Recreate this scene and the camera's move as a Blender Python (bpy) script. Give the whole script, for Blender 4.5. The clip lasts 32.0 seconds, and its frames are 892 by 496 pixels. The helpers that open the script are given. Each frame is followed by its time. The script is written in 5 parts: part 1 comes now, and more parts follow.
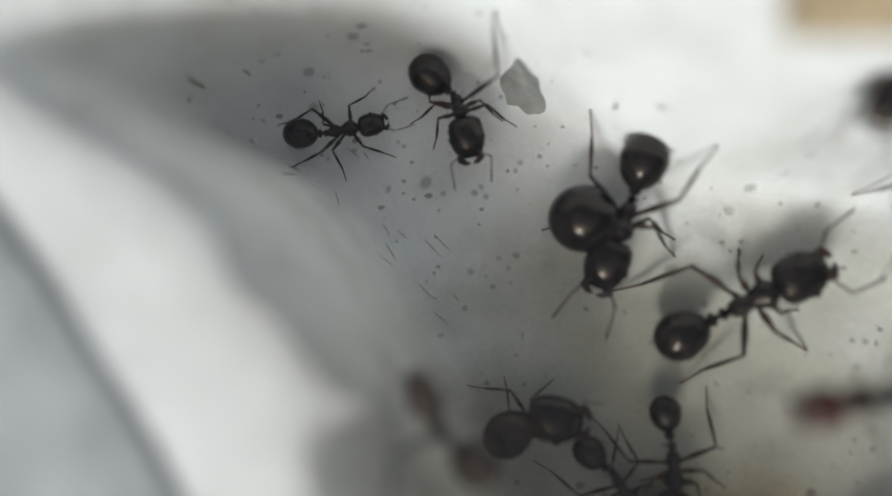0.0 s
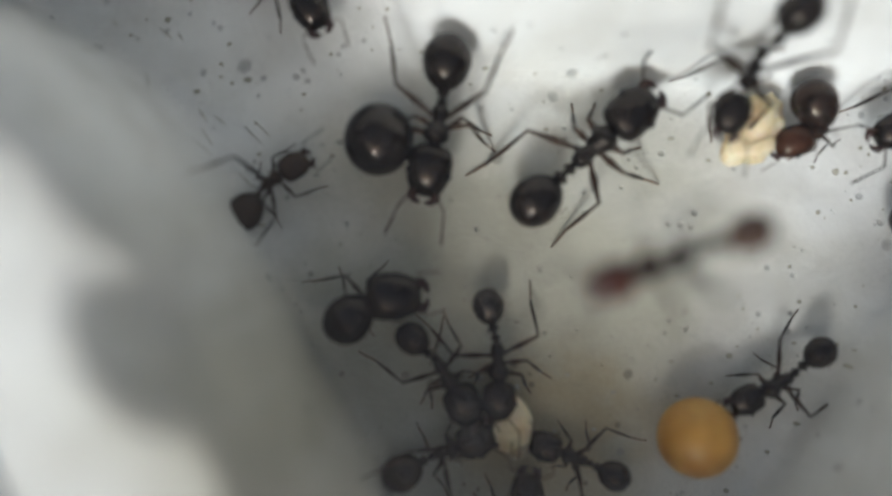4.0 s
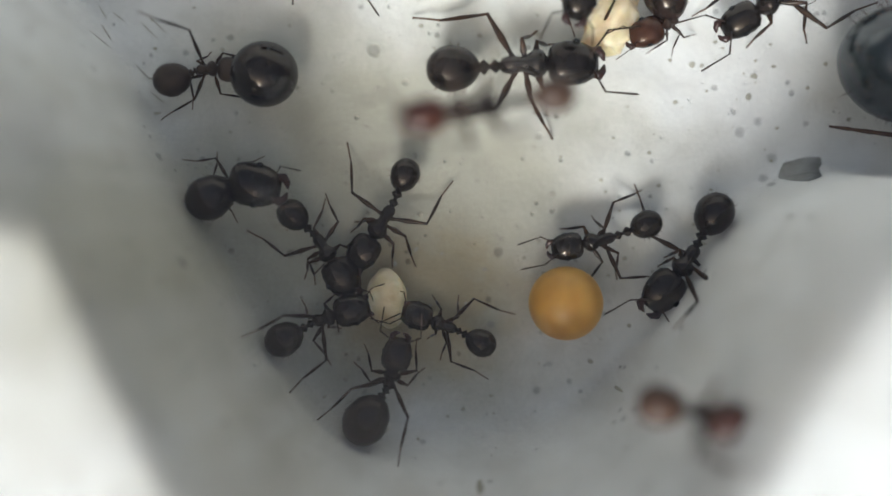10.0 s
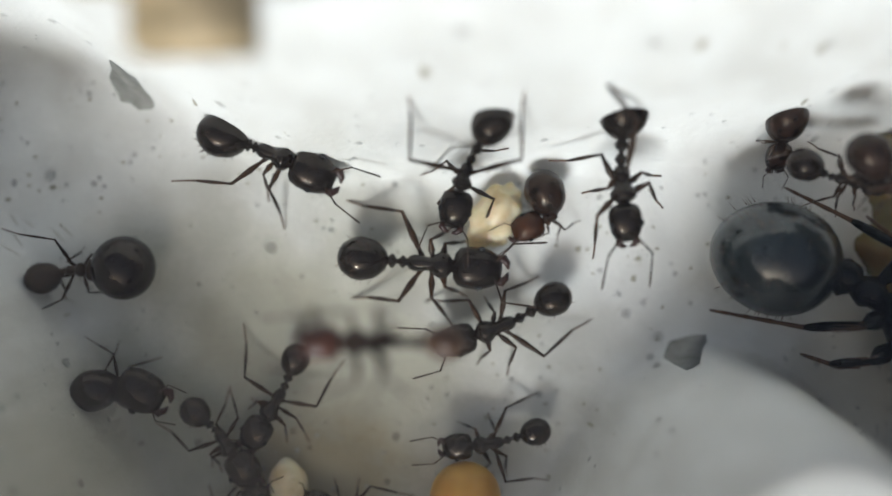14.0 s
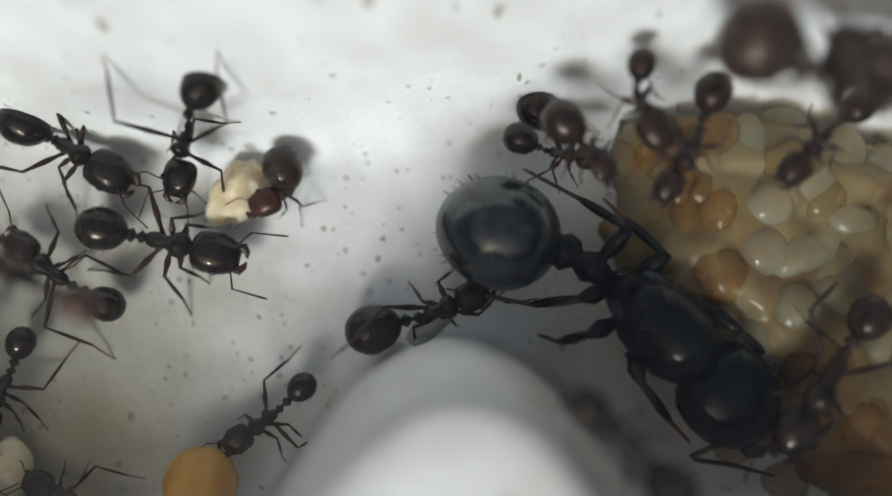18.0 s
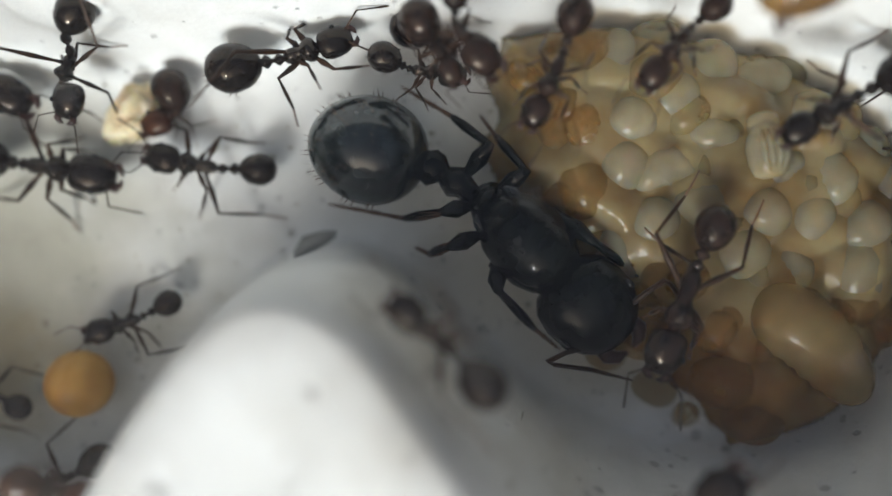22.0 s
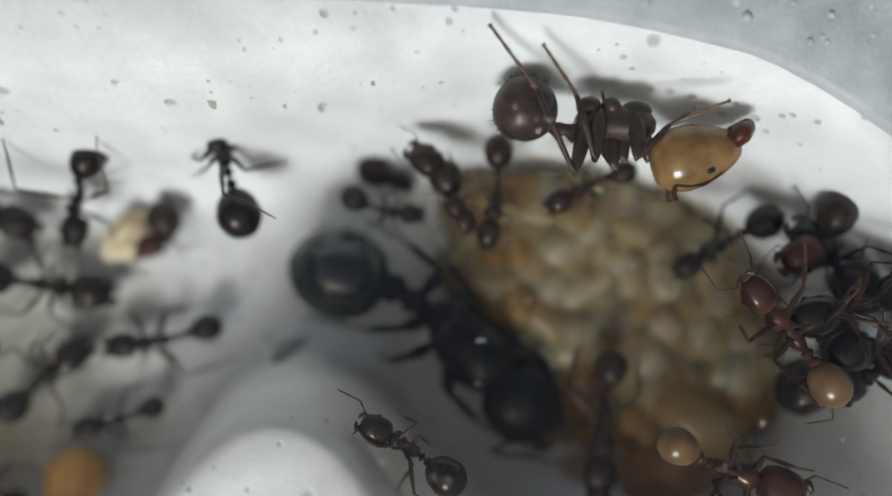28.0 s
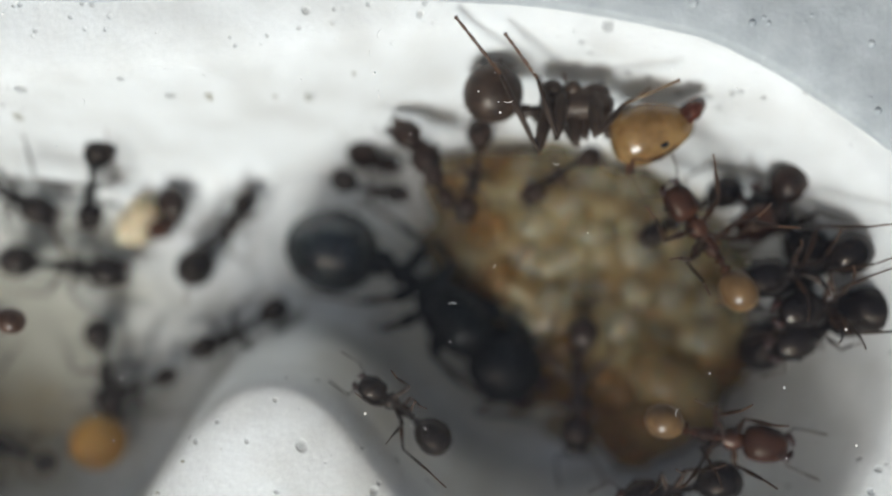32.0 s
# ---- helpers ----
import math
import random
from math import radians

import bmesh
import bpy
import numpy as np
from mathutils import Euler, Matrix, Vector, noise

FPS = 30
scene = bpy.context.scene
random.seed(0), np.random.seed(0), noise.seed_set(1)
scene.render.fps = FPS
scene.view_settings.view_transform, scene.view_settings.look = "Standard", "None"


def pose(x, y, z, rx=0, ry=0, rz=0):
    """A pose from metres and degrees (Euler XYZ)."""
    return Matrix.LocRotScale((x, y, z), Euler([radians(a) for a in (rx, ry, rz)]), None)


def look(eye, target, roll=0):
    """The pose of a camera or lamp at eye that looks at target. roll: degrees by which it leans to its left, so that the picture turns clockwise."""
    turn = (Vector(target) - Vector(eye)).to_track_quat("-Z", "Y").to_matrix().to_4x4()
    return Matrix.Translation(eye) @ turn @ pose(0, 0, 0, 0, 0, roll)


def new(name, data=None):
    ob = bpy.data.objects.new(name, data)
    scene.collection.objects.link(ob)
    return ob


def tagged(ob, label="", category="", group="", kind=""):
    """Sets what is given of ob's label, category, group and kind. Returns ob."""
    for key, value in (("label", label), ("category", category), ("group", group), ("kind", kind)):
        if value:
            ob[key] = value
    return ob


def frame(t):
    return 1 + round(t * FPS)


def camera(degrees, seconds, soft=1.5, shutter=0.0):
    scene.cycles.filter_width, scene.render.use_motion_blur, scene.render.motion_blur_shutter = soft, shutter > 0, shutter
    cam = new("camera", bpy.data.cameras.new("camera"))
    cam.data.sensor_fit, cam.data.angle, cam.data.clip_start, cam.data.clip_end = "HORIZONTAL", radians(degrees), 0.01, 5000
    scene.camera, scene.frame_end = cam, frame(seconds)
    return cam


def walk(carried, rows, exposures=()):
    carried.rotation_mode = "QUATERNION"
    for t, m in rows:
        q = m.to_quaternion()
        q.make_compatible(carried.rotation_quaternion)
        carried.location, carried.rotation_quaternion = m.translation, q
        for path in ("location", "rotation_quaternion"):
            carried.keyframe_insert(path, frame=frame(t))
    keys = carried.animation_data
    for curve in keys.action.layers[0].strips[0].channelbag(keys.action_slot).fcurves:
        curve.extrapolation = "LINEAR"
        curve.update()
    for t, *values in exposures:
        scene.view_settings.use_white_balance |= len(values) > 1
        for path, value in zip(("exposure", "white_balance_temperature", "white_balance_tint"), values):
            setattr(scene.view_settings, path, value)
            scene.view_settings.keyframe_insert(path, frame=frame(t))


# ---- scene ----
# A formicarium of cast plaster under a glass lid, seen from above. Plan numbers are in millimetres.
MM = 0.001
cam = camera(59.0, 32.0, soft=1.6)
# A close-up lens with a fixed focus and a wide opening.
cam.data.dof.use_dof = True
cam.data.dof.focus_distance = 0.0295
cam.data.dof.aperture_fstop = 14.5

PATH = [
    (0.0, -6.76, 16.07, 28.93, 2.06, 5.61, 0.94),
    (0.5, -6.72, 16.49, 28.84, 0.70, 4.40, 0.83),
    (1.0, -6.70, 17.01, 28.42, -0.95, 2.78, 0.78),
    (1.5, -6.73, 17.27, 28.16, -2.00, 1.67, 0.83),
    (2.0, -7.29, 16.27, 28.15, -1.36, -0.92, 0.79),
    (2.5, -6.64, 15.39, 28.09, -0.61, -1.84, 0.91),
    (3.0, -6.76, 13.88, 28.61, 1.11, -3.64, 0.66),
    (3.5, -5.15, 13.36, 28.13, 0.86, -2.22, 0.38),
    (4.0, -4.04, 13.33, 28.04, -0.44, -1.61, 0.50),
    (4.5, -4.32, 11.26, 27.96, 1.33, -1.66, 0.43),
    (6.5, -1.48, 9.42, 30.08, 0.12, 1.55, 2.38),
    (7.0, -0.53, 10.27, 30.04, -1.99, 2.04, 1.76),
    (7.5, -0.57, 9.94, 29.58, -2.00, 0.79, 1.42),
    (8.0, -0.32, 9.78, 29.81, -2.49, -0.62, 0.71),
    (8.5, -0.47, 8.93, 29.64, -0.69, -1.94, 0.86),
    (9.0, 0.14, 8.99, 29.82, -0.37, -1.67, 0.88),
    (9.5, 0.47, 8.73, 29.96, 0.40, -1.45, 0.88),
    (10.0, 0.77, 8.87, 30.38, -0.11, -1.00, 0.37),
    (10.5, 1.17, 8.74, 30.75, 0.26, 0.84, -0.05),
    (11.0, 0.39, 8.95, 31.41, 1.36, -0.22, 0.67),
    (11.5, 2.30, 11.44, 32.16, -0.37, 0.96, 0.25),
    (12.0, 3.70, 13.56, 32.37, -2.19, 1.58, -0.49),
    (12.5, 4.76, 13.89, 31.46, -1.49, 1.35, -0.59),
    (13.0, 6.22, 13.62, 30.96, 1.83, 3.65, -1.08),
    (13.5, 5.09, 15.31, 31.83, 1.00, 0.35, -1.57),
    (15.5, 10.06, 16.85, 30.87, -1.48, 1.07, 0.00),
    (16.0, 10.83, 15.68, 31.34, 0.38, 1.46, 0.30),
    (16.5, 12.01, 14.09, 32.27, 3.07, -0.02, 0.05),
    (17.0, 12.54, 13.34, 32.45, 4.75, -0.01, 0.30),
    (17.5, 13.67, 12.87, 32.28, 4.56, -0.62, -0.21),
    (18.0, 15.23, 12.51, 31.50, 4.83, -0.83, -0.60),
    (18.5, 16.62, 12.77, 31.83, 4.53, 0.63, 0.49),
    (19.0, 17.66, 12.70, 31.89, 3.43, 0.46, 1.06),
    (19.5, 18.45, 12.43, 31.97, 1.89, 0.30, 0.13),
    (20.0, 19.31, 11.81, 32.16, 1.04, 0.25, -0.20),
    (20.5, 20.20, 11.97, 31.85, -0.70, -0.14, -0.56),
    (21.0, 19.02, 12.81, 31.55, -1.21, -2.33, -1.17),
    (21.5, 20.87, 12.50, 32.42, -0.75, 1.92, -0.95),
    (22.0, 21.93, 12.08, 32.77, -0.79, 2.63, -0.74),
    (22.5, 23.00, 12.31, 32.92, -1.96, 1.55, -1.06),
    (23.0, 24.22, 12.16, 33.04, -2.07, 1.68, -0.81),
    (23.5, 24.89, 12.06, 33.13, -2.55, 0.36, -0.65),
    (24.0, 25.74, 12.16, 33.14, -1.85, -1.26, -0.33),
    (24.5, 25.82, 12.70, 33.11, -2.33, -1.94, -0.51),
    (26.5, 26.04, 12.21, 33.21, -0.66, -2.98, -0.04),
    (27.0, 25.89, 12.91, 33.84, -0.33, -2.38, -0.61),
    (27.5, 22.02, 16.52, 37.29, -0.05, -2.48, -1.63),
    (28.0, 20.52, 15.31, 38.69, 2.06, -3.10, -0.92),
    (28.5, 20.78, 14.96, 39.15, 1.33, -3.09, -1.16),
    (29.0, 22.10, 15.49, 39.49, -0.12, -2.25, -1.39),
    (29.5, 23.14, 15.93, 40.51, -0.65, -0.71, -1.79),
    (30.0, 20.43, 14.32, 41.25, 3.27, -2.69, -1.25),
    (30.5, 22.19, 15.58, 42.09, 0.83, -0.38, -2.04),
    (31.0, 22.29, 15.15, 42.25, 1.63, -0.41, -2.05),
    (31.5, 22.30, 14.60, 41.85, 2.01, -0.65, -2.20),
    (32.0, 22.17, 14.54, 41.61, 1.30, -1.48, -2.15),
]
# -- end of path
EXPOSURES = [(0.0, 0.05, 6170, 8), (4.0, 0.15, 6170, 8), (7.0, 0.5, 6170, 8), (9.0, 0.6, 6170, 8), (13.0, 0.4, 6170, 8), (16.0, -0.1, 6120, 8), (19.0, 0.1, 6170, 8), (23.0, 0.47, 6220, 8), (26.5, 0.74, 6220, 8), (27.2, 0.6, 6170, 8), (28.0, -0.1, 6070, 8), (29.0, 0.15, 6070, 8), (30.0, 0.15, 6120, 8), (32.0, 0.1, 6120, 8)]
walk(cam, [(t, pose(x * MM, y * MM, z * MM, a, b, c)) for t, x, y, z, a, b, c in PATH], EXPOSURES)

# ---- light ----
world = bpy.data.worlds.new("sky")
scene.world = world
world.use_nodes = True
wn = world.node_tree.nodes
sky = wn.new("ShaderNodeTexSky")
sky.sky_type = "NISHITA"
sky.sun_disc = False
sky.sun_elevation = radians(39)
sky.sun_rotation = radians(200)
sky.air_density, sky.dust_density, sky.ozone_density = 0.7, 6.0, 0.2
wn["Background"].inputs["Strength"].default_value = 0.125
# the room's walls warm the sky's light a little
warm = wn.new("ShaderNodeMix")
warm.data_type, warm.blend_type = "RGBA", "MULTIPLY"
warm.inputs["Factor"].default_value = 1.0
warm.inputs[7].default_value = (1.0, 0.96, 0.87, 1)
world.node_tree.links.new(sky.outputs["Color"], warm.inputs[6])
world.node_tree.links.new(warm.outputs[2], wn["Background"].inputs["Color"])
sun_data = bpy.data.lights.new("sun", "SUN")
sun_data.energy, sun_data.angle, sun_data.color = 2.9, radians(18), (0.985, 1.0, 0.995)
sun = new("sun", sun_data)
sun.matrix_world = look((-0.25, -0.735, 0.63), (0, 0, 0))


# ---- materials ----
def material(name, color, rough=0.5, spec=0.5, sss=0.0, tint=(1, 1, 1)):
    m = bpy.data.materials.new(name)
    m.use_nodes = True
    b = m.node_tree.nodes["Principled BSDF"]
    b.inputs["Base Color"].default_value = (*color, 1)
    b.inputs["Roughness"].default_value = rough
    b.inputs["Specular IOR Level"].default_value = spec
    b.inputs["Specular Tint"].default_value = (*tint, 1)
    if sss:
        b.inputs["Subsurface Weight"].default_value = sss
        b.inputs["Subsurface Radius"].default_value = (1.0, 0.6, 0.3)
        b.inputs["Subsurface Scale"].default_value = 2.6 * MM
    return m


def vary(m, color_a, color_b, size, detail=4.0, lo=0.35, hi=0.65, bump=0.0, bump_size=None, obj_random=0.0, grain=0.0):
    """Two-tone noise of a given size in millimetres, fine relief, and a small shift from object to object."""
    nt = m.node_tree
    n, l = nt.nodes, nt.links
    b = n["Principled BSDF"]
    co = n.new("ShaderNodeTexCoord")
    tex = n.new("ShaderNodeTexNoise")
    tex.inputs["Scale"].default_value = 1.0 / (size * MM)
    tex.inputs["Detail"].default_value = detail
    l.new(co.outputs["Object"], tex.inputs["Vector"])
    ramp = n.new("ShaderNodeValToRGB")
    ramp.color_ramp.elements[0].position, ramp.color_ramp.elements[1].position = lo, hi
    ramp.color_ramp.elements[0].color, ramp.color_ramp.elements[1].color = (*color_a, 1), (*color_b, 1)
    l.new(tex.outputs["Fac"], ramp.inputs["Fac"])
    out = ramp.outputs["Color"]
    if grain:
        g = n.new("ShaderNodeTexNoise")
        g.inputs["Scale"].default_value = 1.0 / (0.12 * MM)
        g.inputs["Detail"].default_value = 3.0
        l.new(co.outputs["Object"], g.inputs["Vector"])
        mr = n.new("ShaderNodeMapRange")
        mr.inputs["From Min"].default_value, mr.inputs["From Max"].default_value = 0.3, 0.7
        mr.inputs["To Min"].default_value, mr.inputs["To Max"].default_value = 1 - grain, 1 + grain
        l.new(g.outputs["Fac"], mr.inputs["Value"])
        mul = n.new("ShaderNodeVectorMath")
        mul.operation = "SCALE"
        l.new(out, mul.inputs[0])
        l.new(mr.outputs["Result"], mul.inputs["Scale"])
        out = mul.outputs["Vector"]
    if obj_random:
        info = n.new("ShaderNodeObjectInfo")
        mr = n.new("ShaderNodeMapRange")
        mr.inputs["To Min"].default_value, mr.inputs["To Max"].default_value = 1 - obj_random, 1 + obj_random
        l.new(info.outputs["Random"], mr.inputs["Value"])
        mul = n.new("ShaderNodeVectorMath")
        mul.operation = "SCALE"
        l.new(out, mul.inputs[0])
        l.new(mr.outputs["Result"], mul.inputs["Scale"])
        out = mul.outputs["Vector"]
    l.new(out, b.inputs["Base Color"])
    if bump:
        bt = n.new("ShaderNodeTexNoise")
        bt.inputs["Scale"].default_value = 1.0 / ((bump_size or size) * MM)
        bt.inputs["Detail"].default_value = 3.0
        l.new(co.outputs["Object"], bt.inputs["Vector"])
        bp = n.new("ShaderNodeBump")
        bp.inputs["Strength"].default_value = bump
        bp.inputs["Distance"].default_value = 0.05 * MM
        l.new(bt.outputs["Fac"], bp.inputs["Height"])
        l.new(bp.outputs["Normal"], b.inputs["Normal"])
    return m


PLASTER = vary(material("white_plaster", (0.7, 0.7, 0.68), 0.9, 0.2), (0.63, 0.628, 0.605), (0.745, 0.75, 0.735), 2.6, detail=6.0, lo=0.3, hi=0.62, bump=0.4, bump_size=0.25, grain=0.07)


def tint_patch(m, centre, radii, colour, share):
    """Multiplies a colour over an ellipse with a ragged edge."""
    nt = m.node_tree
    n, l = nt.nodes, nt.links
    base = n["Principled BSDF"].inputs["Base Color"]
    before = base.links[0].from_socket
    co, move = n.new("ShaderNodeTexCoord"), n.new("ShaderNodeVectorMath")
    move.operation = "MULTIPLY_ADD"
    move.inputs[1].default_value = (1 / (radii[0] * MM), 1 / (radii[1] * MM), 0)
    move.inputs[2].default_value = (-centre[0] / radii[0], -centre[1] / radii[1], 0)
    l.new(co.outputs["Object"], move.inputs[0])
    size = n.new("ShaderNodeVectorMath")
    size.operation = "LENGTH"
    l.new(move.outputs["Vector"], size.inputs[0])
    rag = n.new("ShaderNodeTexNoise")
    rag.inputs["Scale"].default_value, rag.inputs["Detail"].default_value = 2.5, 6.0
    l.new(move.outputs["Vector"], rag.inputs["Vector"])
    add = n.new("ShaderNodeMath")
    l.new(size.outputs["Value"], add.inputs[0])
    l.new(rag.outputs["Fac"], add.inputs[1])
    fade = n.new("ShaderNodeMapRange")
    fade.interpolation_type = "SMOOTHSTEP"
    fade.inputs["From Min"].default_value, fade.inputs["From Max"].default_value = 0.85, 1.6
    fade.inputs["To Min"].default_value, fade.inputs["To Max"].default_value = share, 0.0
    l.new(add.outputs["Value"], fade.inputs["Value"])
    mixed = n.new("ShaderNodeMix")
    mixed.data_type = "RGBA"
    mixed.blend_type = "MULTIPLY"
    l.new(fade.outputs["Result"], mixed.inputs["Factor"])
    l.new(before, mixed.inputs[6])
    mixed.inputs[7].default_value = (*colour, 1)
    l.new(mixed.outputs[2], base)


def pitted(m, spacing, depth, pit_tone=0.6):
    """Scattered small pits left by air bubbles in the cast."""
    nt = m.node_tree
    n, l = nt.nodes, nt.links
    b = n["Principled BSDF"]
    co, cells, some = n.new("ShaderNodeTexCoord"), n.new("ShaderNodeTexVoronoi"), n.new("ShaderNodeTexNoise")
    cells.inputs["Scale"].default_value = 1.0 / (spacing * MM)
    some.inputs["Scale"].default_value = 1.0 / (spacing * 2.2 * MM)
    l.new(co.outputs["Object"], cells.inputs["Vector"])
    l.new(co.outputs["Object"], some.inputs["Vector"])
    size, hole, bump = n.new("ShaderNodeMapRange"), n.new("ShaderNodeMapRange"), n.new("ShaderNodeBump")
    size.inputs["From Min"].default_value, size.inputs["From Max"].default_value = 0.45, 0.68
    size.inputs["To Min"].default_value, size.inputs["To Max"].default_value = 0.02, 0.32
    l.new(some.outputs["Fac"], size.inputs["Value"])
    hole.interpolation_type = "SMOOTHSTEP"
    flat = n.new("ShaderNodeMath")
    flat.operation = "MULTIPLY"
    flat.inputs[1].default_value = 0.4
    l.new(size.outputs["Result"], flat.inputs[0])
    l.new(flat.outputs["Value"], hole.inputs["From Min"])
    l.new(cells.outputs["Distance"], hole.inputs["Value"])
    l.new(size.outputs["Result"], hole.inputs["From Max"])
    # the base colour is scaled down inside the pits
    base = b.inputs["Base Color"]
    tone, toned = n.new("ShaderNodeMapRange"), n.new("ShaderNodeVectorMath")
    tone.inputs["To Min"].default_value, tone.inputs["To Max"].default_value = pit_tone, 1.0
    l.new(hole.outputs["Result"], tone.inputs["Value"])
    toned.operation = "SCALE"
    l.new(base.links[0].from_socket, toned.inputs[0])
    l.new(tone.outputs["Result"], toned.inputs["Scale"])
    l.new(toned.outputs["Vector"], base)
    bump.inputs["Strength"].default_value = 0.55
    bump.inputs["Distance"].default_value = depth * MM
    l.new(hole.outputs["Result"], bump.inputs["Height"])
    if b.inputs["Normal"].links:
        l.new(b.inputs["Normal"].links[0].from_socket, bump.inputs["Normal"])
    l.new(bump.outputs["Normal"], b.inputs["Normal"])


pitted(PLASTER, 1.1, 0.12, 0.66)
pitted(PLASTER, 0.6, 0.08, 0.66)
# darker ochre-grey tone over the first chamber's floor and lower walls
tint_patch(PLASTER, (-1.0, 10.5), (13.0, 10.5), (0.58, 0.56, 0.475), 1.0)
# ochre food stain round the grain kernel
tint_patch(PLASTER, (0.5, 6.6), (4.5, 3.6), (0.90, 0.78, 0.6), 0.8)
# milder darker tone over the queen's chamber
tint_patch(PLASTER, (27.5, 11.0), (12.0, 8.5), (0.79, 0.745, 0.65), 1.0)
FLAKE = vary(material("grey_flake", (0.3, 0.3, 0.28), 0.8, 0.3), (0.22, 0.22, 0.205), (0.33, 0.33, 0.31), 0.7, bump=0.2, bump_size=0.15)
GREY = vary(material("grey_plaster", (0.4, 0.42, 0.42), 0.8, 0.3), (0.36, 0.38, 0.385), (0.45, 0.47, 0.475), 1.4, bump=0.5, bump_size=0.2, grain=0.08)
STRIP = vary(material("beige_wood", (0.45, 0.38, 0.25), 0.6), (0.2, 0.16, 0.09), (0.32, 0.26, 0.16), 1.5)
TABLE = vary(material("table_wood", (0.3, 0.2, 0.1), 0.5), (0.22, 0.14, 0.07), (0.32, 0.21, 0.11), 12)
CHITIN = vary(material("black_chitin", (0.012, 0.011, 0.012), 0.07, 0.4, tint=(1, 0.88, 0.76)), (0.006, 0.005, 0.0045), (0.014, 0.0105, 0.0085), 0.5, bump=0.1, bump_size=0.07)
BROWN = vary(material("brown_chitin", (0.05, 0.02, 0.01), 0.09, 0.4, tint=(1, 0.88, 0.76)), (0.010, 0.0075, 0.006), (0.026, 0.015, 0.011), 0.5, bump=0.12, bump_size=0.07)
RED = vary(material("red_chitin", (0.14, 0.03, 0.015), 0.12, 0.38, tint=(1, 0.88, 0.76)), (0.03, 0.011, 0.007), (0.075, 0.022, 0.012), 0.5, bump=0.1, bump_size=0.07)
RUST = vary(material("rust_chitin", (0.06, 0.02, 0.01), 0.11, 0.38, tint=(1, 0.88, 0.76)), (0.024, 0.011, 0.007), (0.055, 0.022, 0.012), 0.5, bump=0.1, bump_size=0.07)
AMBER = vary(material("amber_chitin", (0.5, 0.25, 0.06), 0.2, 0.5, sss=0.3), (0.14, 0.078, 0.026), (0.24, 0.145, 0.055), 0.8)
TAWNY = vary(material("tawny_chitin", (0.14, 0.08, 0.03), 0.28, 0.5), (0.085, 0.046, 0.018), (0.16, 0.094, 0.037), 0.8)
LEG = vary(material("leg_chitin", (0.03, 0.014, 0.009), 0.32, 0.3, tint=(1, 0.88, 0.76)), (0.011, 0.007, 0.005), (0.04, 0.02, 0.0105), 0.8)
TARSUS = material("leg_tip_chitin", (0.09, 0.045, 0.022), 0.45, 0.4)
QUEEN = vary(material("queen_chitin", (0.008, 0.009, 0.01), 0.16, 0.75), (0.012, 0.016, 0.017), (0.022, 0.028, 0.029), 0.8, bump=0.1, bump_size=0.1)
QUEEN_BODY = vary(material("queen_body_chitin", (0.008, 0.009, 0.008), 0.13, 0.2), (0.004, 0.0048, 0.0042), (0.008, 0.0095, 0.0085), 0.8, bump=0.3, bump_size=0.22)
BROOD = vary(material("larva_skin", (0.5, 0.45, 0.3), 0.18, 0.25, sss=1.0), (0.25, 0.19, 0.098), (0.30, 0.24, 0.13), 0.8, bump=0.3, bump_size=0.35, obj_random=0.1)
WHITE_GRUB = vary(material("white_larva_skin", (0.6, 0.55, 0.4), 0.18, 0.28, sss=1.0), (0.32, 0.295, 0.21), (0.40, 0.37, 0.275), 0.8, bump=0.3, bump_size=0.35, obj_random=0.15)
SCARLET = vary(material("scarlet_chitin", (0.2, 0.05, 0.02), 0.3, 0.35), (0.035, 0.013, 0.009), (0.07, 0.024, 0.014), 0.5)
UMBER = vary(material("umber_chitin", (0.04, 0.026, 0.018), 0.35, 0.35, tint=(1, 0.88, 0.76)), (0.022, 0.015, 0.011), (0.048, 0.032, 0.023), 0.5, bump=0.12, bump_size=0.07)
TAN = vary(material("tan_chitin", (0.1, 0.05, 0.025), 0.3, 0.35), (0.04, 0.02, 0.012), (0.08, 0.042, 0.024), 0.5)
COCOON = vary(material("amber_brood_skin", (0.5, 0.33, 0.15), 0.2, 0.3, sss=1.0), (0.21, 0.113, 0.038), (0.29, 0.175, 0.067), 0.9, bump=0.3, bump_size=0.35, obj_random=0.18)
BALL = vary(material("yellow_seed", (0.7, 0.42, 0.07), 0.4, 0.4, sss=0.4), (0.36, 0.18, 0.03), (0.5, 0.285, 0.06), 1.2, bump=0.15, bump_size=0.4)
CRUMB = vary(material("cream_crumb", (0.8, 0.72, 0.55), 0.5, 0.3, sss=0.6), (0.52, 0.41, 0.25), (0.68, 0.58, 0.41), 0.6, bump=0.4, bump_size=0.2)
HEAP = vary(material("brood_mass", (0.36, 0.27, 0.12), 0.25, 0.22, sss=0.9), (0.165, 0.109, 0.045), (0.225, 0.18, 0.095), 2.4, lo=0.38, hi=0.62, bump=0.4, bump_size=0.4)
tint_patch(HEAP, (29.5, 5.5), (7.5, 4.6), (1.0, 0.7, 0.45), 0.85)
DUST = material("dust", (0.75, 0.75, 0.72), 0.9)
SPECK = vary(material("debris", (0.25, 0.24, 0.21), 0.8), (0.3, 0.285, 0.235), (0.42, 0.4, 0.335), 0.9)



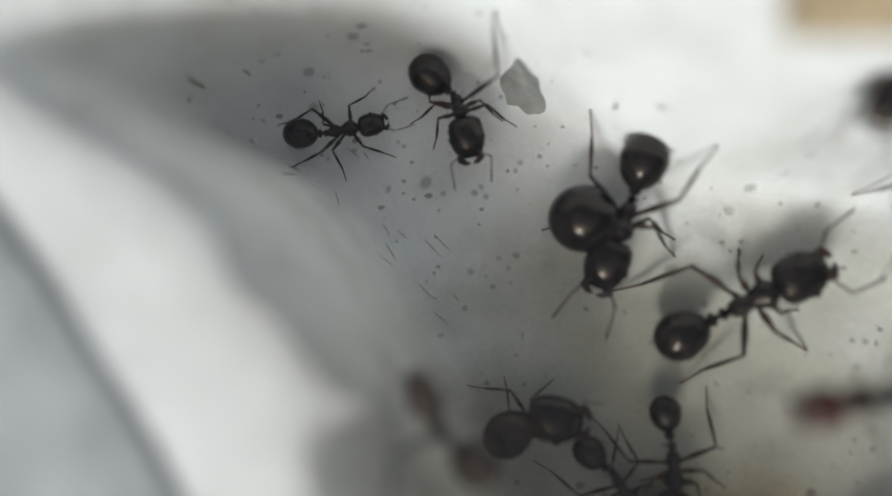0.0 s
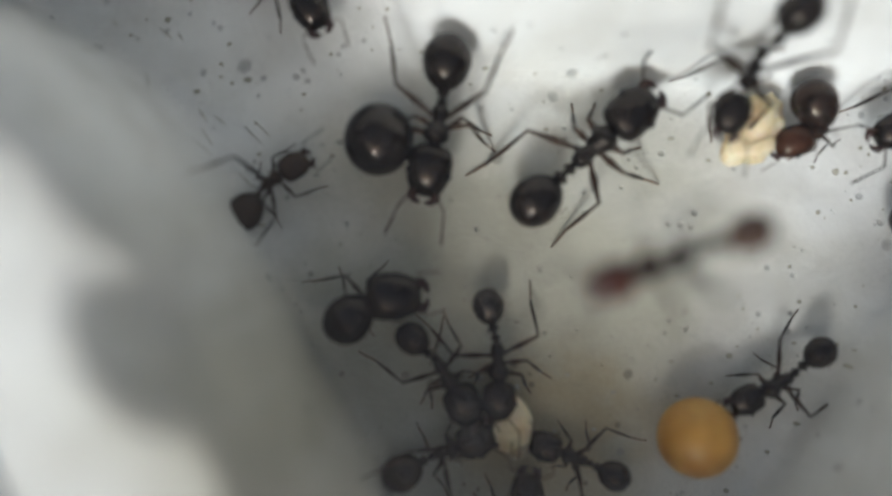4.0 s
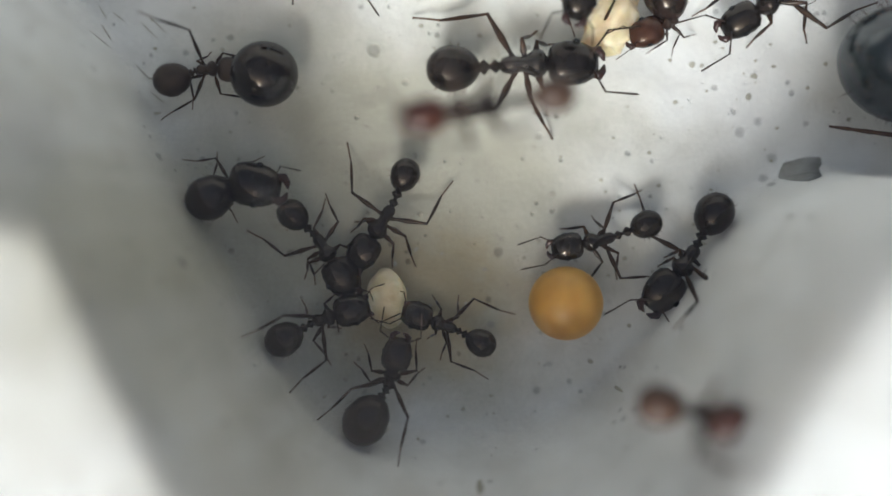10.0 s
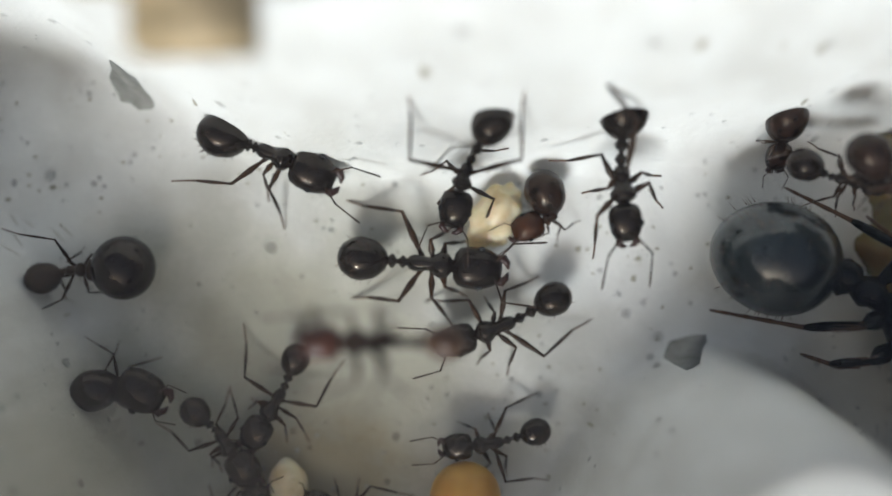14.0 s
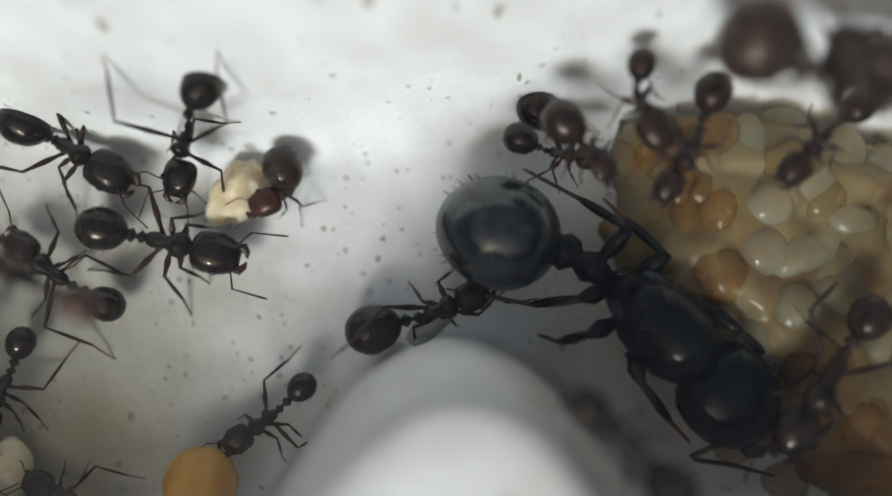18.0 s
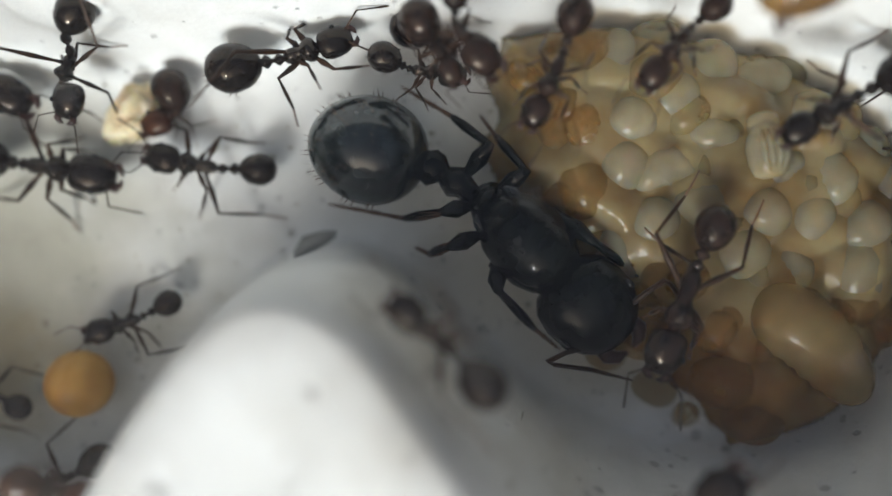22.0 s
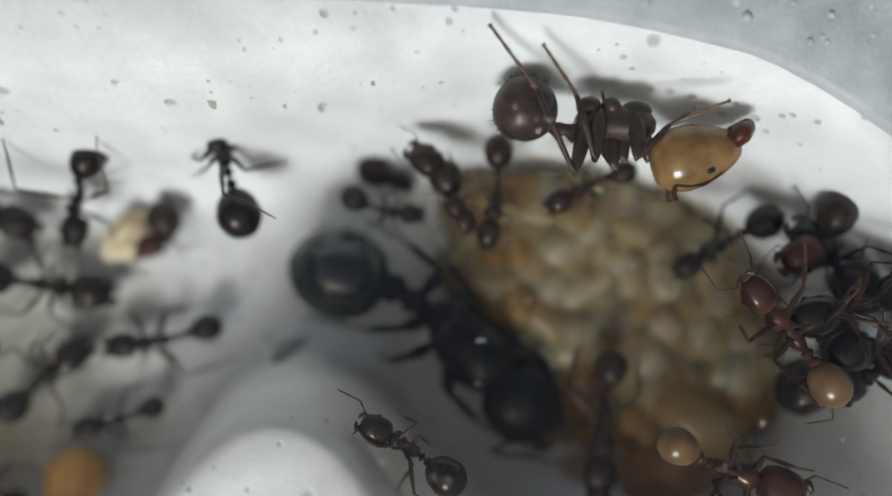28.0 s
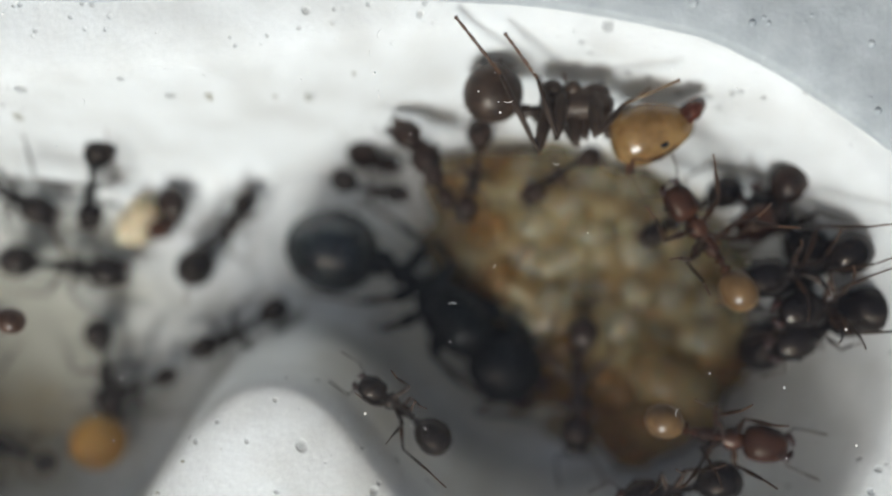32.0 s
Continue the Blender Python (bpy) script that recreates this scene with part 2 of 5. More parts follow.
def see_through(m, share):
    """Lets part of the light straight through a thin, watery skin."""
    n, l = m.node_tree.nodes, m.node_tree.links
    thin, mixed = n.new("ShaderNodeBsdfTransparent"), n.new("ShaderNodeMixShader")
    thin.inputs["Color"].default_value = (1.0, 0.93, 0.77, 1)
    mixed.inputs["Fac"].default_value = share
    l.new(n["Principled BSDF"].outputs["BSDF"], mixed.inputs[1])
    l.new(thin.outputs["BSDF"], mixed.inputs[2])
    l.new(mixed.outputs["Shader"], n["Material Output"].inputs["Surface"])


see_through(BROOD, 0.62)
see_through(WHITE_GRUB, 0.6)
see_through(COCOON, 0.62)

GLASS = bpy.data.materials.new("clear_glass")
GLASS.use_nodes = True
gn, gl_ = GLASS.node_tree.nodes, GLASS.node_tree.links
gn.remove(gn["Principled BSDF"])
fres, clear, gloss, mix = gn.new("ShaderNodeFresnel"), gn.new("ShaderNodeBsdfTransparent"), gn.new("ShaderNodeBsdfGlossy"), gn.new("ShaderNodeMixShader")
fres.inputs["IOR"].default_value = 1.33
gloss.inputs["Roughness"].default_value = 0.03
clear.inputs["Color"].default_value = (0.985, 0.99, 0.985, 1)
gl_.new(fres.outputs["Fac"], mix.inputs["Fac"])
gl_.new(clear.outputs["BSDF"], mix.inputs[1])
gl_.new(gloss.outputs["BSDF"], mix.inputs[2])
gl_.new(mix.outputs["Shader"], gn["Material Output"].inputs["Surface"])



# ---- mesh helpers ----
def part(name, bm, mat, parent=None, label=""):
    me = bpy.data.meshes.new(name)
    bm.to_mesh(me)
    bm.free()
    me.transform(Matrix.Scale(MM, 4))
    for p in me.polygons:
        p.use_smooth = True
    me.materials.append(mat)
    ob = new(name, me)
    if parent is not None:
        ob.parent = parent
    if label:
        tagged(ob, label)
    return ob


def loft(bm, rings, caps=True):
    """Joins rings of points, all of one count, into a closed skin."""
    vs = [[bm.verts.new(p) for p in r] for r in rings]
    n = len(vs[0])
    for a, b in zip(vs, vs[1:]):
        for i in range(n):
            bm.faces.new((a[i], a[(i + 1) % n], b[(i + 1) % n], b[i]))
    if caps:
        bm.faces.new(vs[0][::-1])
        bm.faces.new(vs[-1])
    return bm


def frame_of(d):
    d = Vector(d).normalized()
    up = Vector((0, 0, 1)) if abs(d.z) < 0.95 else Vector((1, 0, 0))
    s = up.cross(d).normalized()
    return d, s, d.cross(s)


def tube(bm, pts, radii, n=7):
    pts = [Vector(p) for p in pts]
    rings = []
    for i, (p, r) in enumerate(zip(pts, radii)):
        d, s, u = frame_of(pts[min(i + 1, len(pts) - 1)] - pts[max(i - 1, 0)])
        rings.append([p + (s * math.cos(a) + u * math.sin(a)) * r for a in [2 * math.pi * k / n for k in range(n)]])
    return loft(bm, rings)


def body(stations, origin=(0, 0, 0), yaw=0.0, pitch=0.0, n=20, power=2.0):
    """A limb-less body piece: ellipses (x, half width, half height, lift) along x, turned and moved."""
    bm = bmesh.new()
    rings = []
    for x, w, h, lift in stations:
        ring = []
        for k in range(n):
            a = 2 * math.pi * k / n
            c, s = math.cos(a), math.sin(a)
            ring.append((x, w * math.copysign(abs(c) ** (2 / power), c), lift + h * math.copysign(abs(s) ** (2 / power), s)))
        rings.append(ring)
    loft(bm, rings)
    m = Matrix.Translation(origin) @ Euler((0, pitch, yaw)).to_matrix().to_4x4()
    bmesh.ops.transform(bm, matrix=m, verts=bm.verts)
    return bm


def egg(length, width, height, blunt=0.0, steps=11):
    """Stations of an egg: blunt > 0 moves the widest place to the far end."""
    out = []
    for i in range(steps):
        u = -1 + 2 * i / (steps - 1)
        u = math.sin(u * math.pi / 2)
        r = math.sqrt(max(0, 1 - u * u)) * (1 + blunt * u)
        out.append((u * length / 2, max(r, 0.03) * width / 2, max(r, 0.03) * height / 2, 0))
    return out


def place(x, y, z, heading=0.0, tip=0.0, lean=0.0):
    """A pose from millimetres, a heading in the plan and a tilt, in degrees."""
    return pose(x * MM, y * MM, z * MM, 0, 0, heading) @ pose(0, 0, 0, lean, tip, 0)


# ---- the nest: a carved chamber in a plaster block ----
TOP = 11.0
RIM = [(-17.6, 20), (-15.2, 18.8), (-13.2, 16.8), (-11.6, 14.6), (-9.8, 12), (-8, 9), (-6.9, 6.3), (-5.6, 2.9), (-3.8, 0.2), (-0.5, -1.2),
       (3.5, -1.2), (7, 0.2), (9.2, 3), (10.9, 6.0), (12.9, 8.3), (14.5, 10.0), (16.0, 10.5), (17.6, 9.9), (19.0, 8.2), (21.0, 5.4),
       (24.5, 2), (28.5, 0.6), (33, 0.8), (37, 3), (39.6, 6.0), (41.0, 9.6), (41.4, 12.8), (40.9, 16.0), (39.4, 18.4), (36.2, 21.5),
       (32.3, 23.1), (28.5, 23.9), (24, 24.2), (20, 23.8), (10, 22.8), (0, 22.8), (-4, 25), (-8, 26.8), (-14, 26), (-19, 23.5), (-20.5, 21.5)]
FOOT = [(-17.5, 20.8), (-14.6, 19.4), (-12.4, 17.4), (-10.8, 15), (-9.6, 12.3), (-7.9, 9.2), (-6.7, 6.5), (-4.6, 3.8), (-2.6, 2), (0.4, 1.4),
        (3.4, 1.6), (6.6, 2.8), (8.6, 5), (10.2, 7.6), (12.2, 10.2), (14.4, 11.5), (16.6, 11.7), (18.8, 10.8), (20.7, 8.8), (22.6, 6.8),
        (25.6, 4.9), (29.2, 3.4), (32.8, 3.5), (35.8, 4.6), (37.6, 6.8), (39, 9.8), (39.2, 12.6), (38.4, 15.2), (36.6, 17.2), (33.6, 19),
        (30, 20.2), (26, 20.6), (22, 20.2), (17, 19.4), (10, 19), (4, 19), (-1, 19.2), (-4, 21), (-7, 23), (-10, 24.2), (-14, 23.8), (-18.3, 22)]


def rounded(poly, rounds=2):
    p = np.array(poly, float)
    for _ in range(rounds):
        q = np.roll(p, -1, 0)
        p = np.stack([0.75 * p + 0.25 * q, 0.25 * p + 0.75 * q], 1).reshape(-1, 2)
    return p


def signed(poly, x, y):
    """Distance from the outline, positive inside."""
    best, inside = np.full(x.shape, 1e9), np.zeros(x.shape, bool)
    for (ax, ay), (bx, by) in zip(poly, np.roll(poly, -1, 0)):
        dx, dy = bx - ax, by - ay
        t = np.clip(((x - ax) * dx + (y - ay) * dy) / (dx * dx + dy * dy + 1e-12), 0, 1)
        best = np.minimum(best, np.hypot(x - ax - t * dx, y - ay - t * dy))
        cross = (ay > y) != (by > y)
        inside ^= cross & (x < (bx - ax) * (y - ay) / (by - ay + 1e-12) + ax)
    return np.where(inside, best, -best)


PITS = [(-10.2, 11.4, 1.7, 0.85, 2.6), (-12.9, 16.6, 0.8, 0.5, 1.4)]
RIM_P, FOOT_P = rounded(RIM), rounded(FOOT)


def height(x, y):
    """The plaster's surface over the plan."""
    x, y = np.asarray(x, float), np.asarray(y, float)
    a, b = signed(RIM_P, x, y), signed(FOOT_P, x, y)
    t = np.clip(np.maximum(a, 0) / (np.maximum(a, 0) + np.maximum(-b, 0) + 1e-6), 0, 1)
    soft = 0.5 * t + 0.5 * t * t * (3 - 2 * t)
    # the spur between the chambers has a round shoulder and steep flanks
    spur = np.exp(-(((x - 15.8) / 5.5) ** 2 + ((y - 8.5) / 6.0) ** 2) ** 2)
    soft = soft * (1 - spur) + t ** 1.7 * spur
    waves = 0.10 * np.sin(x * 1.3 + 0.6 * y) * np.cos(y * 1.1 - 0.4 * x) + 0.05 * np.sin(3.1 * x - 1.7 * y) * np.sin(2.7 * y + x)
    lip = 0.35 * np.exp(-(np.minimum(a, 0) / 0.8) ** 2) * (a <= 0) + 0.35 * (a > 0) * (1 - t) ** 6
    for px, py, along, across, deep in PITS:
        u, v = (x - px) * -0.5 + (y - py) * 0.87, (x - px) * 0.87 + (y - py) * 0.5
        lip = lip + deep * np.exp(-((u / along) ** 2 + (v / across) ** 2) ** 2)
    return TOP * (1 - soft) - lip + waves * (0.4 + 1.2 * t * (1 - t) + 0.6 * t)


GRID_X, GRID_Y = np.arange(-34, 56.01, 0.22), np.arange(-20, 42.01, 0.22)
MESH_X, MESH_Y = np.meshgrid(GRID_X, GRID_Y)
GRID_Z, GRID_RIM, GRID_FOOT = height(MESH_X, MESH_Y), signed(RIM_P, MESH_X, MESH_Y), signed(FOOT_P, MESH_X, MESH_Y)
# the carved edges are worn smooth
for _ in range(4):
    for side_ in (0, 1):
        GRID_Z = 0.5 * GRID_Z + 0.25 * (np.roll(GRID_Z, 1, side_) + np.roll(GRID_Z, -1, side_))


def read(grid, x, y):
    u, v = (x + 34) / 0.22, (y + 20) / 0.22
    i, j = int(min(max(u, 0), len(GRID_X) - 2)), int(min(max(v, 0), len(GRID_Y) - 2))
    u, v = min(max(u - i, 0), 1), min(max(v - j, 0), 1)
    return float((grid[j, i] * (1 - u) + grid[j, i + 1] * u) * (1 - v) + (grid[j + 1, i] * (1 - u) + grid[j + 1, i + 1] * u) * v)


def ground(x, y):
    return read(GRID_Z, x, y)


def build_block():
    nx, ny = len(GRID_X), len(GRID_Y)
    verts = np.stack([MESH_X, MESH_Y, GRID_Z], -1).reshape(-1, 3) * MM
    i = np.arange(nx * ny).reshape(ny, nx)
    quads = np.stack([i[:-1, :-1], i[:-1, 1:], i[1:, 1:], i[1:, :-1]], -1).reshape(-1, 4)
    x, y = MESH_X[:-1, :-1].ravel() + 0.11, MESH_Y[:-1, :-1].ravel() + 0.11
    ragged = 0.25 * np.sin(1.9 * x + 0.7 * y) * np.cos(1.3 * y - 0.8 * x) + 0.12 * np.sin(5.1 * x) * np.sin(4.3 * y)
    low = GRID_FOOT[:-1, :-1].ravel() + ragged > 0.1
    for name, keep, mat, label, kind in (("floor", low, PLASTER, "off-white plaster floor of the carved chambers, toned darker in places", "floor"),
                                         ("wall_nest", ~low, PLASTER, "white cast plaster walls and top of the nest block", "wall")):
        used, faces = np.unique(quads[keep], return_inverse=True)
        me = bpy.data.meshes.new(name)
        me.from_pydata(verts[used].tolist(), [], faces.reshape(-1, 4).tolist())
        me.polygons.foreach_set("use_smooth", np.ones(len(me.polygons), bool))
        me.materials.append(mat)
        tagged(new(name, me), label, kind, kind="structure")


build_block()

OUTER = [(-19.1, 17.2), (-14.5, 10.8), (-11, 4), (-9, -4), (0, -10), (20, -12), (40, -8), (50, 4), (47.5, 12), (40.8, 18.5), (34.9, 22.8), (30.4, 24),
         (25.9, 24.8), (16, 25.2), (6, 25.2), (-2, 27), (-8, 31), (-18, 30), (-25, 24)]


def build_frame():
    """The grey casing round the white plaster: a sheet with a hole, with a rounded inner edge."""
    inner = rounded(OUTER)
    bm = bmesh.new()
    mid = inner.mean(0)
    rings = []
    for grow, z in ((0, 9.0), (0, TOP + 0.15), (0.25, TOP + 0.3), (2.5, TOP + 0.32), (6, TOP + 0.32), (60, TOP + 0.32), (60, -10)):
        ring = []
        for p in inner:
            d = (p - mid) / np.hypot(*(p - mid))
            q = p + d * grow
            ring.append((q[0], q[1], z))
        rings.append(ring)
    loft(bm, rings, caps=False)
    bmesh.ops.recalc_face_normals(bm, faces=bm.faces)
    return tagged(part("wall_outer", bm, GREY), "grey porous plaster casing round the white nest", "casing", kind="structure")


build_frame()

bm = bmesh.new()
bmesh.ops.create_grid(bm, x_segments=2, y_segments=2, size=900)
bmesh.ops.translate(bm, verts=bm.verts, vec=(0, 0, -10))
tagged(part("ground", bm, TABLE), "brown wooden table top under the nest", "table", kind="structure")

bm = bmesh.new()
bmesh.ops.create_cube(bm, size=1)
bmesh.ops.scale(bm, verts=bm.verts, vec=(6, 5, 1.4))
bmesh.ops.bevel(bm, geom=[e for e in bm.edges if abs(e.verts[0].co.z - e.verts[1].co.z) > 1], offset=1.6, segments=8, affect="EDGES")
bmesh.ops.bevel(bm, geom=[e for e in bm.edges if abs(e.verts[0].co.z - e.verts[1].co.z) < 0.01], offset=0.15, segments=2, affect="EDGES")
strip = part("wooden_peg", bm, STRIP)
strip.matrix_world = place(-0.2, 23.45, TOP + 2.12, 0)
tagged(strip, "dark brown wooden peg lying on the glass lid", "peg")
# ---- ants ----
def leg_points(root, foot, rise, side, bend):
    """Hip, knee, end of the shin and foot: the thigh climbs, the shin comes down."""
    r, f = Vector(root), Vector(foot)
    d = f - r
    out = Vector((-d.y, d.x, 0)).normalized() * side
    knee = r + d * 0.40 + out * bend * 1.5 * d.length + Vector((0, 0, rise))
    shin = r + d * 0.76 + out * bend * 0.45 * d.length
    shin.z = f.z + 0.25 * (knee.z - f.z)
    return [r, knee, shin, f]


def make_leg(parent, root, foot, rise, side, bend, thick, mats):
    """One leg, hung at its hip: a clubbed thigh, a slim shin, and a thin foot of short joints."""
    p = leg_points(root, foot, rise, side, bend)
    hip = p[0].copy()
    a, b, c, d = [q - hip for q in p]
    bm = bmesh.new()
    pts = [a, a.lerp(b, 0.08), a.lerp(b, 0.2), a.lerp(b, 0.5), a.lerp(b, 0.82), b, b.lerp(c, 0.1), b.lerp(c, 0.55), b.lerp(c, 0.9), c]
    rad = [0.12, 0.115, 0.08, 0.145, 0.085, 0.075, 0.055, 0.09, 0.065, 0.05]
    tube(bm, pts, [r * thick for r in rad], 8)
    leg = part("leg", bm, mats[0], parent)
    leg.location = hip * MM
    bm = bmesh.new()
    pts = [c.lerp(d, k) + Vector((0, 0, 0.05 * math.sin(k * math.pi))) for k in (0, 0.34, 0.36, 0.58, 0.60, 0.78, 0.80, 0.93, 1.0)]
    tube(bm, pts, [r * thick for r in (0.05, 0.038, 0.05, 0.034, 0.046, 0.032, 0.044, 0.03, 0.055)], 6)
    part("tarsus", bm, mats[1], leg)
    return leg


def bristles(bm, centre, length, width, yaw, rnd, count, hair):
    """Fine hairs standing off an egg-shaped body."""
    for _ in range(count):
        u, a = rnd.uniform(-0.95, 0.4), rnd.uniform(-0.3, math.pi + 0.3)
        r = math.sqrt(1 - u * u)
        n = Vector((u, r * math.cos(a), r * math.sin(a)))
        p = Vector((u * length / 2, r * math.cos(a) * width / 2, r * math.sin(a) * width * 0.46))
        rot = Matrix.Rotation(yaw, 3, "Z")
        p, n = rot @ p + Vector(centre), rot @ n
        q = p + (n + rot @ Vector((-0.4, 0, 0))).normalized() * hair * rnd.uniform(0.6, 1.2)
        d, s1, u1 = frame_of(q - p)
        w = hair * 0.06
        vs = [bm.verts.new(p + s1 * w), bm.verts.new(p - s1 * w * 0.5 + u1 * w), bm.verts.new(p - s1 * w * 0.5 - u1 * w), bm.verts.new(q)]
        for f in ((0, 1, 3), (1, 2, 3), (2, 0, 3)):
            bm.faces.new([vs[k] for k in f])


def ant(label, z, gl, hl, G, M, H, seed=0, mats=None, flip=False, gw=0.86, hw=0.86, feet=None, gz=0.0, hz=0.0, thick=1.0, reach=1.0, group="", antennae=True, support=None):
    """An ant from the plan of its gaster, middle body and head. flip: it hangs from the lid above."""
    rnd = random.Random(seed)
    head_mat, body_mat, gaster_mat, leg_mat, tip_mat = mats or (CHITIN, CHITIN, CHITIN, LEG, TARSUS)
    G, M, H = Vector(G), Vector(M), Vector(H)
    mid, d = (G + H) / 2, (H - G)
    heading = math.atan2(d.y, d.x)
    turn = Matrix.Rotation(-heading, 2)
    g, m, h = turn @ (G - mid), turn @ (M - mid), turn @ (H - mid)
    up = -1.0 if flip else 1.0
    thing = new("ant")
    thing.matrix_world = place(mid.x, mid.y, z, math.degrees(heading))
    tagged(thing, label, "ant", group or "ants of the colony")
    span = d.length + (gl + hl) / 2
    unit = span / 6.5
    fwd = (h - m).normalized()
    back = (m - g).normalized()
    # gaster
    yaw = math.atan2(back.y, back.x)
    gpos = Vector((g.x, g.y, gz + 0.05 * unit))
    gst = [(x, w * (1 - 0.03 * (k in (4, 8, 11))), hh * (1 - 0.03 * (k in (4, 8, 11))), l) for k, (x, w, hh, l) in enumerate(egg(gl, gl * gw, gl * gw * 0.92, -0.08, 15))]
    gaster = part("gaster", body(gst, gpos, yaw, 0, 24), gaster_mat, thing)
    bm = bmesh.new()
    bristles(bm, gpos, gl, gl * gw, yaw, rnd, 34, 0.24 * unit)
    part("bristles", bm, TARSUS, gaster, "fine pale hairs")
    # waist: two nodes
    gtip = g + back * gl * 0.47
    mtail = m - fwd * 0.12 * unit
    tail = mtail + (gtip - mtail) * 0.35
    bm = bmesh.new()
    a, b = Vector((gtip.x, gtip.y, gz)), Vector((tail.x, tail.y, 0.05))
    pts = [a.lerp(b, k) for k in (-0.12, 0.04, 0.14, 0.25, 0.36, 0.46, 0.56, 0.66, 0.77, 0.88, 0.98, 1.12)]
    tube(bm, pts, [r * unit for r in (0.1, 0.13, 0.25, 0.3, 0.23, 0.11, 0.1, 0.2, 0.27, 0.2, 0.13, 0.12)], 12)
    part("petiole", bm, body_mat, thing)
    # middle body
    neck = h - fwd * hl * 0.46
    rear = tail
    axis = neck - rear
    ml = axis.length
    st = [(-0.52, .06, .06, 0), (-0.47, .18, .18, 0), (-0.36, .24, .26, .02), (-0.22, .235, .26, .04), (-0.1, .205, .235, .05), (-0.03, .2, .235, .05), (0.06, .28, .3, .08), (0.17, .37, .37, .1), (0.28, .39, .39, .09), (0.37, .33, .33, .05), (0.44, .2, .21, 0), (0.52, .1, .11, 0)]
    c = (neck + rear) / 2
    part("mesosoma", body([(x * ml, w * unit * 1.38, hh * unit * 1.3, l * unit * up) for x, w, hh, l in st], (c.x, c.y, 0.1 * up), math.atan2(axis.y, axis.x), 0, 18), body_mat, thing)
    # head with jaws, eyes and feelers
    hst = []
    for x, w, hh in ((-0.5, .25, .22), (-0.47, .62, .45), (-0.38, .88, .68), (-0.2, 1.0, .8), (0.02, 1.0, .82), (0.22, .92, .74), (0.38, .74, .55), (0.47, .52, .36), (0.5, .3, .2)):
        hst.append((x * hl, w * hl * hw / 2, hh * hl * hw * 0.44, 0))
    hyaw = math.atan2(fwd.y, fwd.x)
    hp = Vector((h.x, h.y, hz))
    head = part("head", body(hst, hp, hyaw, 0.12 * up, 22, 2.12), head_mat, thing)
    side = Vector((-fwd.y, fwd.x))
    for s in (1, -1):
        bm = bmesh.new()
        p0 = hp + Vector((*(fwd * hl * 0.42 + side * s * hl * hw * 0.24), -0.05 * up))
        pts = [p0, p0 + Vector((*(fwd * hl * 0.10 + side * s * hl * 0.03), -0.03 * up)), p0 + Vector((*(fwd * hl * 0.18 - side * s * hl * 0.06), -0.05 * up)), p0 + Vector((*(fwd * hl * 0.21 - side * s * hl * 0.17), -0.06 * up))]
        tube(bm, pts, [hl * r for r in (0.10, 0.10, 0.07, 0.02)], 8)
        part("mandible", bm, JAW, head)
        ep = hp + Vector((*(fwd * hl * 0.06 + side * s * hl * hw * 0.46), 0.14 * hl * up))
        part("eye", body(egg(hl * 0.16, hl * 0.10, hl * 0.12, 0, 7), ep, hyaw, 0, 10), EYE, head)
        if antennae:
            bm = bmesh.new()
            p0 = hp + Vector((*(fwd * hl * 0.36 + side * s * hl * hw * 0.2), 0.12 * hl * up))
            spread = rnd.uniform(0.5, 1.2)
            e1 = p0 + Vector((*((fwd * math.cos(spread) + side * s * math.sin(spread)) * unit * 0.95), 0.25 * unit * up))
            ang = spread * rnd.uniform(-0.4, 0.5)
            e2 = e1 + Vector((*((fwd * math.cos(ang) + side * s * math.sin(ang)) * unit * 1.35), -0.35 * unit * up))
            pts = [p0, p0.lerp(e1, 0.5), e1] + [e1.lerp(e2, k) for k in (0.05, 0.2, 0.4, 0.6, 0.8, 0.93, 1)]
            tube(bm, pts, [unit * r for r in (0.045, 0.035, 0.045, 0.03, 0.034, 0.036, 0.04, 0.045, 0.04, 0.015)], 6)
            part("antenna", bm, leg_mat, head)
    # legs
    ax = math.atan2(axis.y, axis.x)
    base = [(0.26, 42, 1.75), (0.02, 92, 1.8), (-0.2, 142, 2.5)]
    world = place(mid.x, mid.y, z, math.degrees(heading))
    for i, (along, angle, far) in enumerate(base):
        for s in (1, -1):
            root = c + axis.normalized() * along * ml * 0.9 + Vector((-math.sin(ax), math.cos(ax))) * s * 0.18 * unit
            given = feet and feet[i * 2 + (0 if s > 0 else 1)]
            if given:
                foot = turn @ (Vector(given) - mid)
                most = (2.9, 2.8, 4.4)[i] * unit
                if (foot - root).length > most:
                    foot = root + (foot - root).normalized() * most
            else:
                t = ax + s * radians(angle + rnd.uniform(-14, 14))
                foot = root + Vector((math.cos(t), math.sin(t))) * far * unit * reach * rnd.uniform(0.85, 1.12)
            if flip:
                fz = LID - 0.05 - z
            elif support is not None:
                fz = support - z
            else:
                w = Matrix.Rotation(heading, 2) @ foot + mid
                fz = min(ground(w.x, w.y) + 0.05, z + 3.0) - z
            hip = Vector((root.x, root.y, -0.1 * unit * up))
            make_leg(thing, hip, (foot.x, foot.y, fz), (0.55 + rnd.uniform(0, .3)) * unit * up, s * (1 if i < 2 else -1), rnd.uniform(0.08, 0.21), unit * thick, (leg_mat, tip_mat))
    return thing


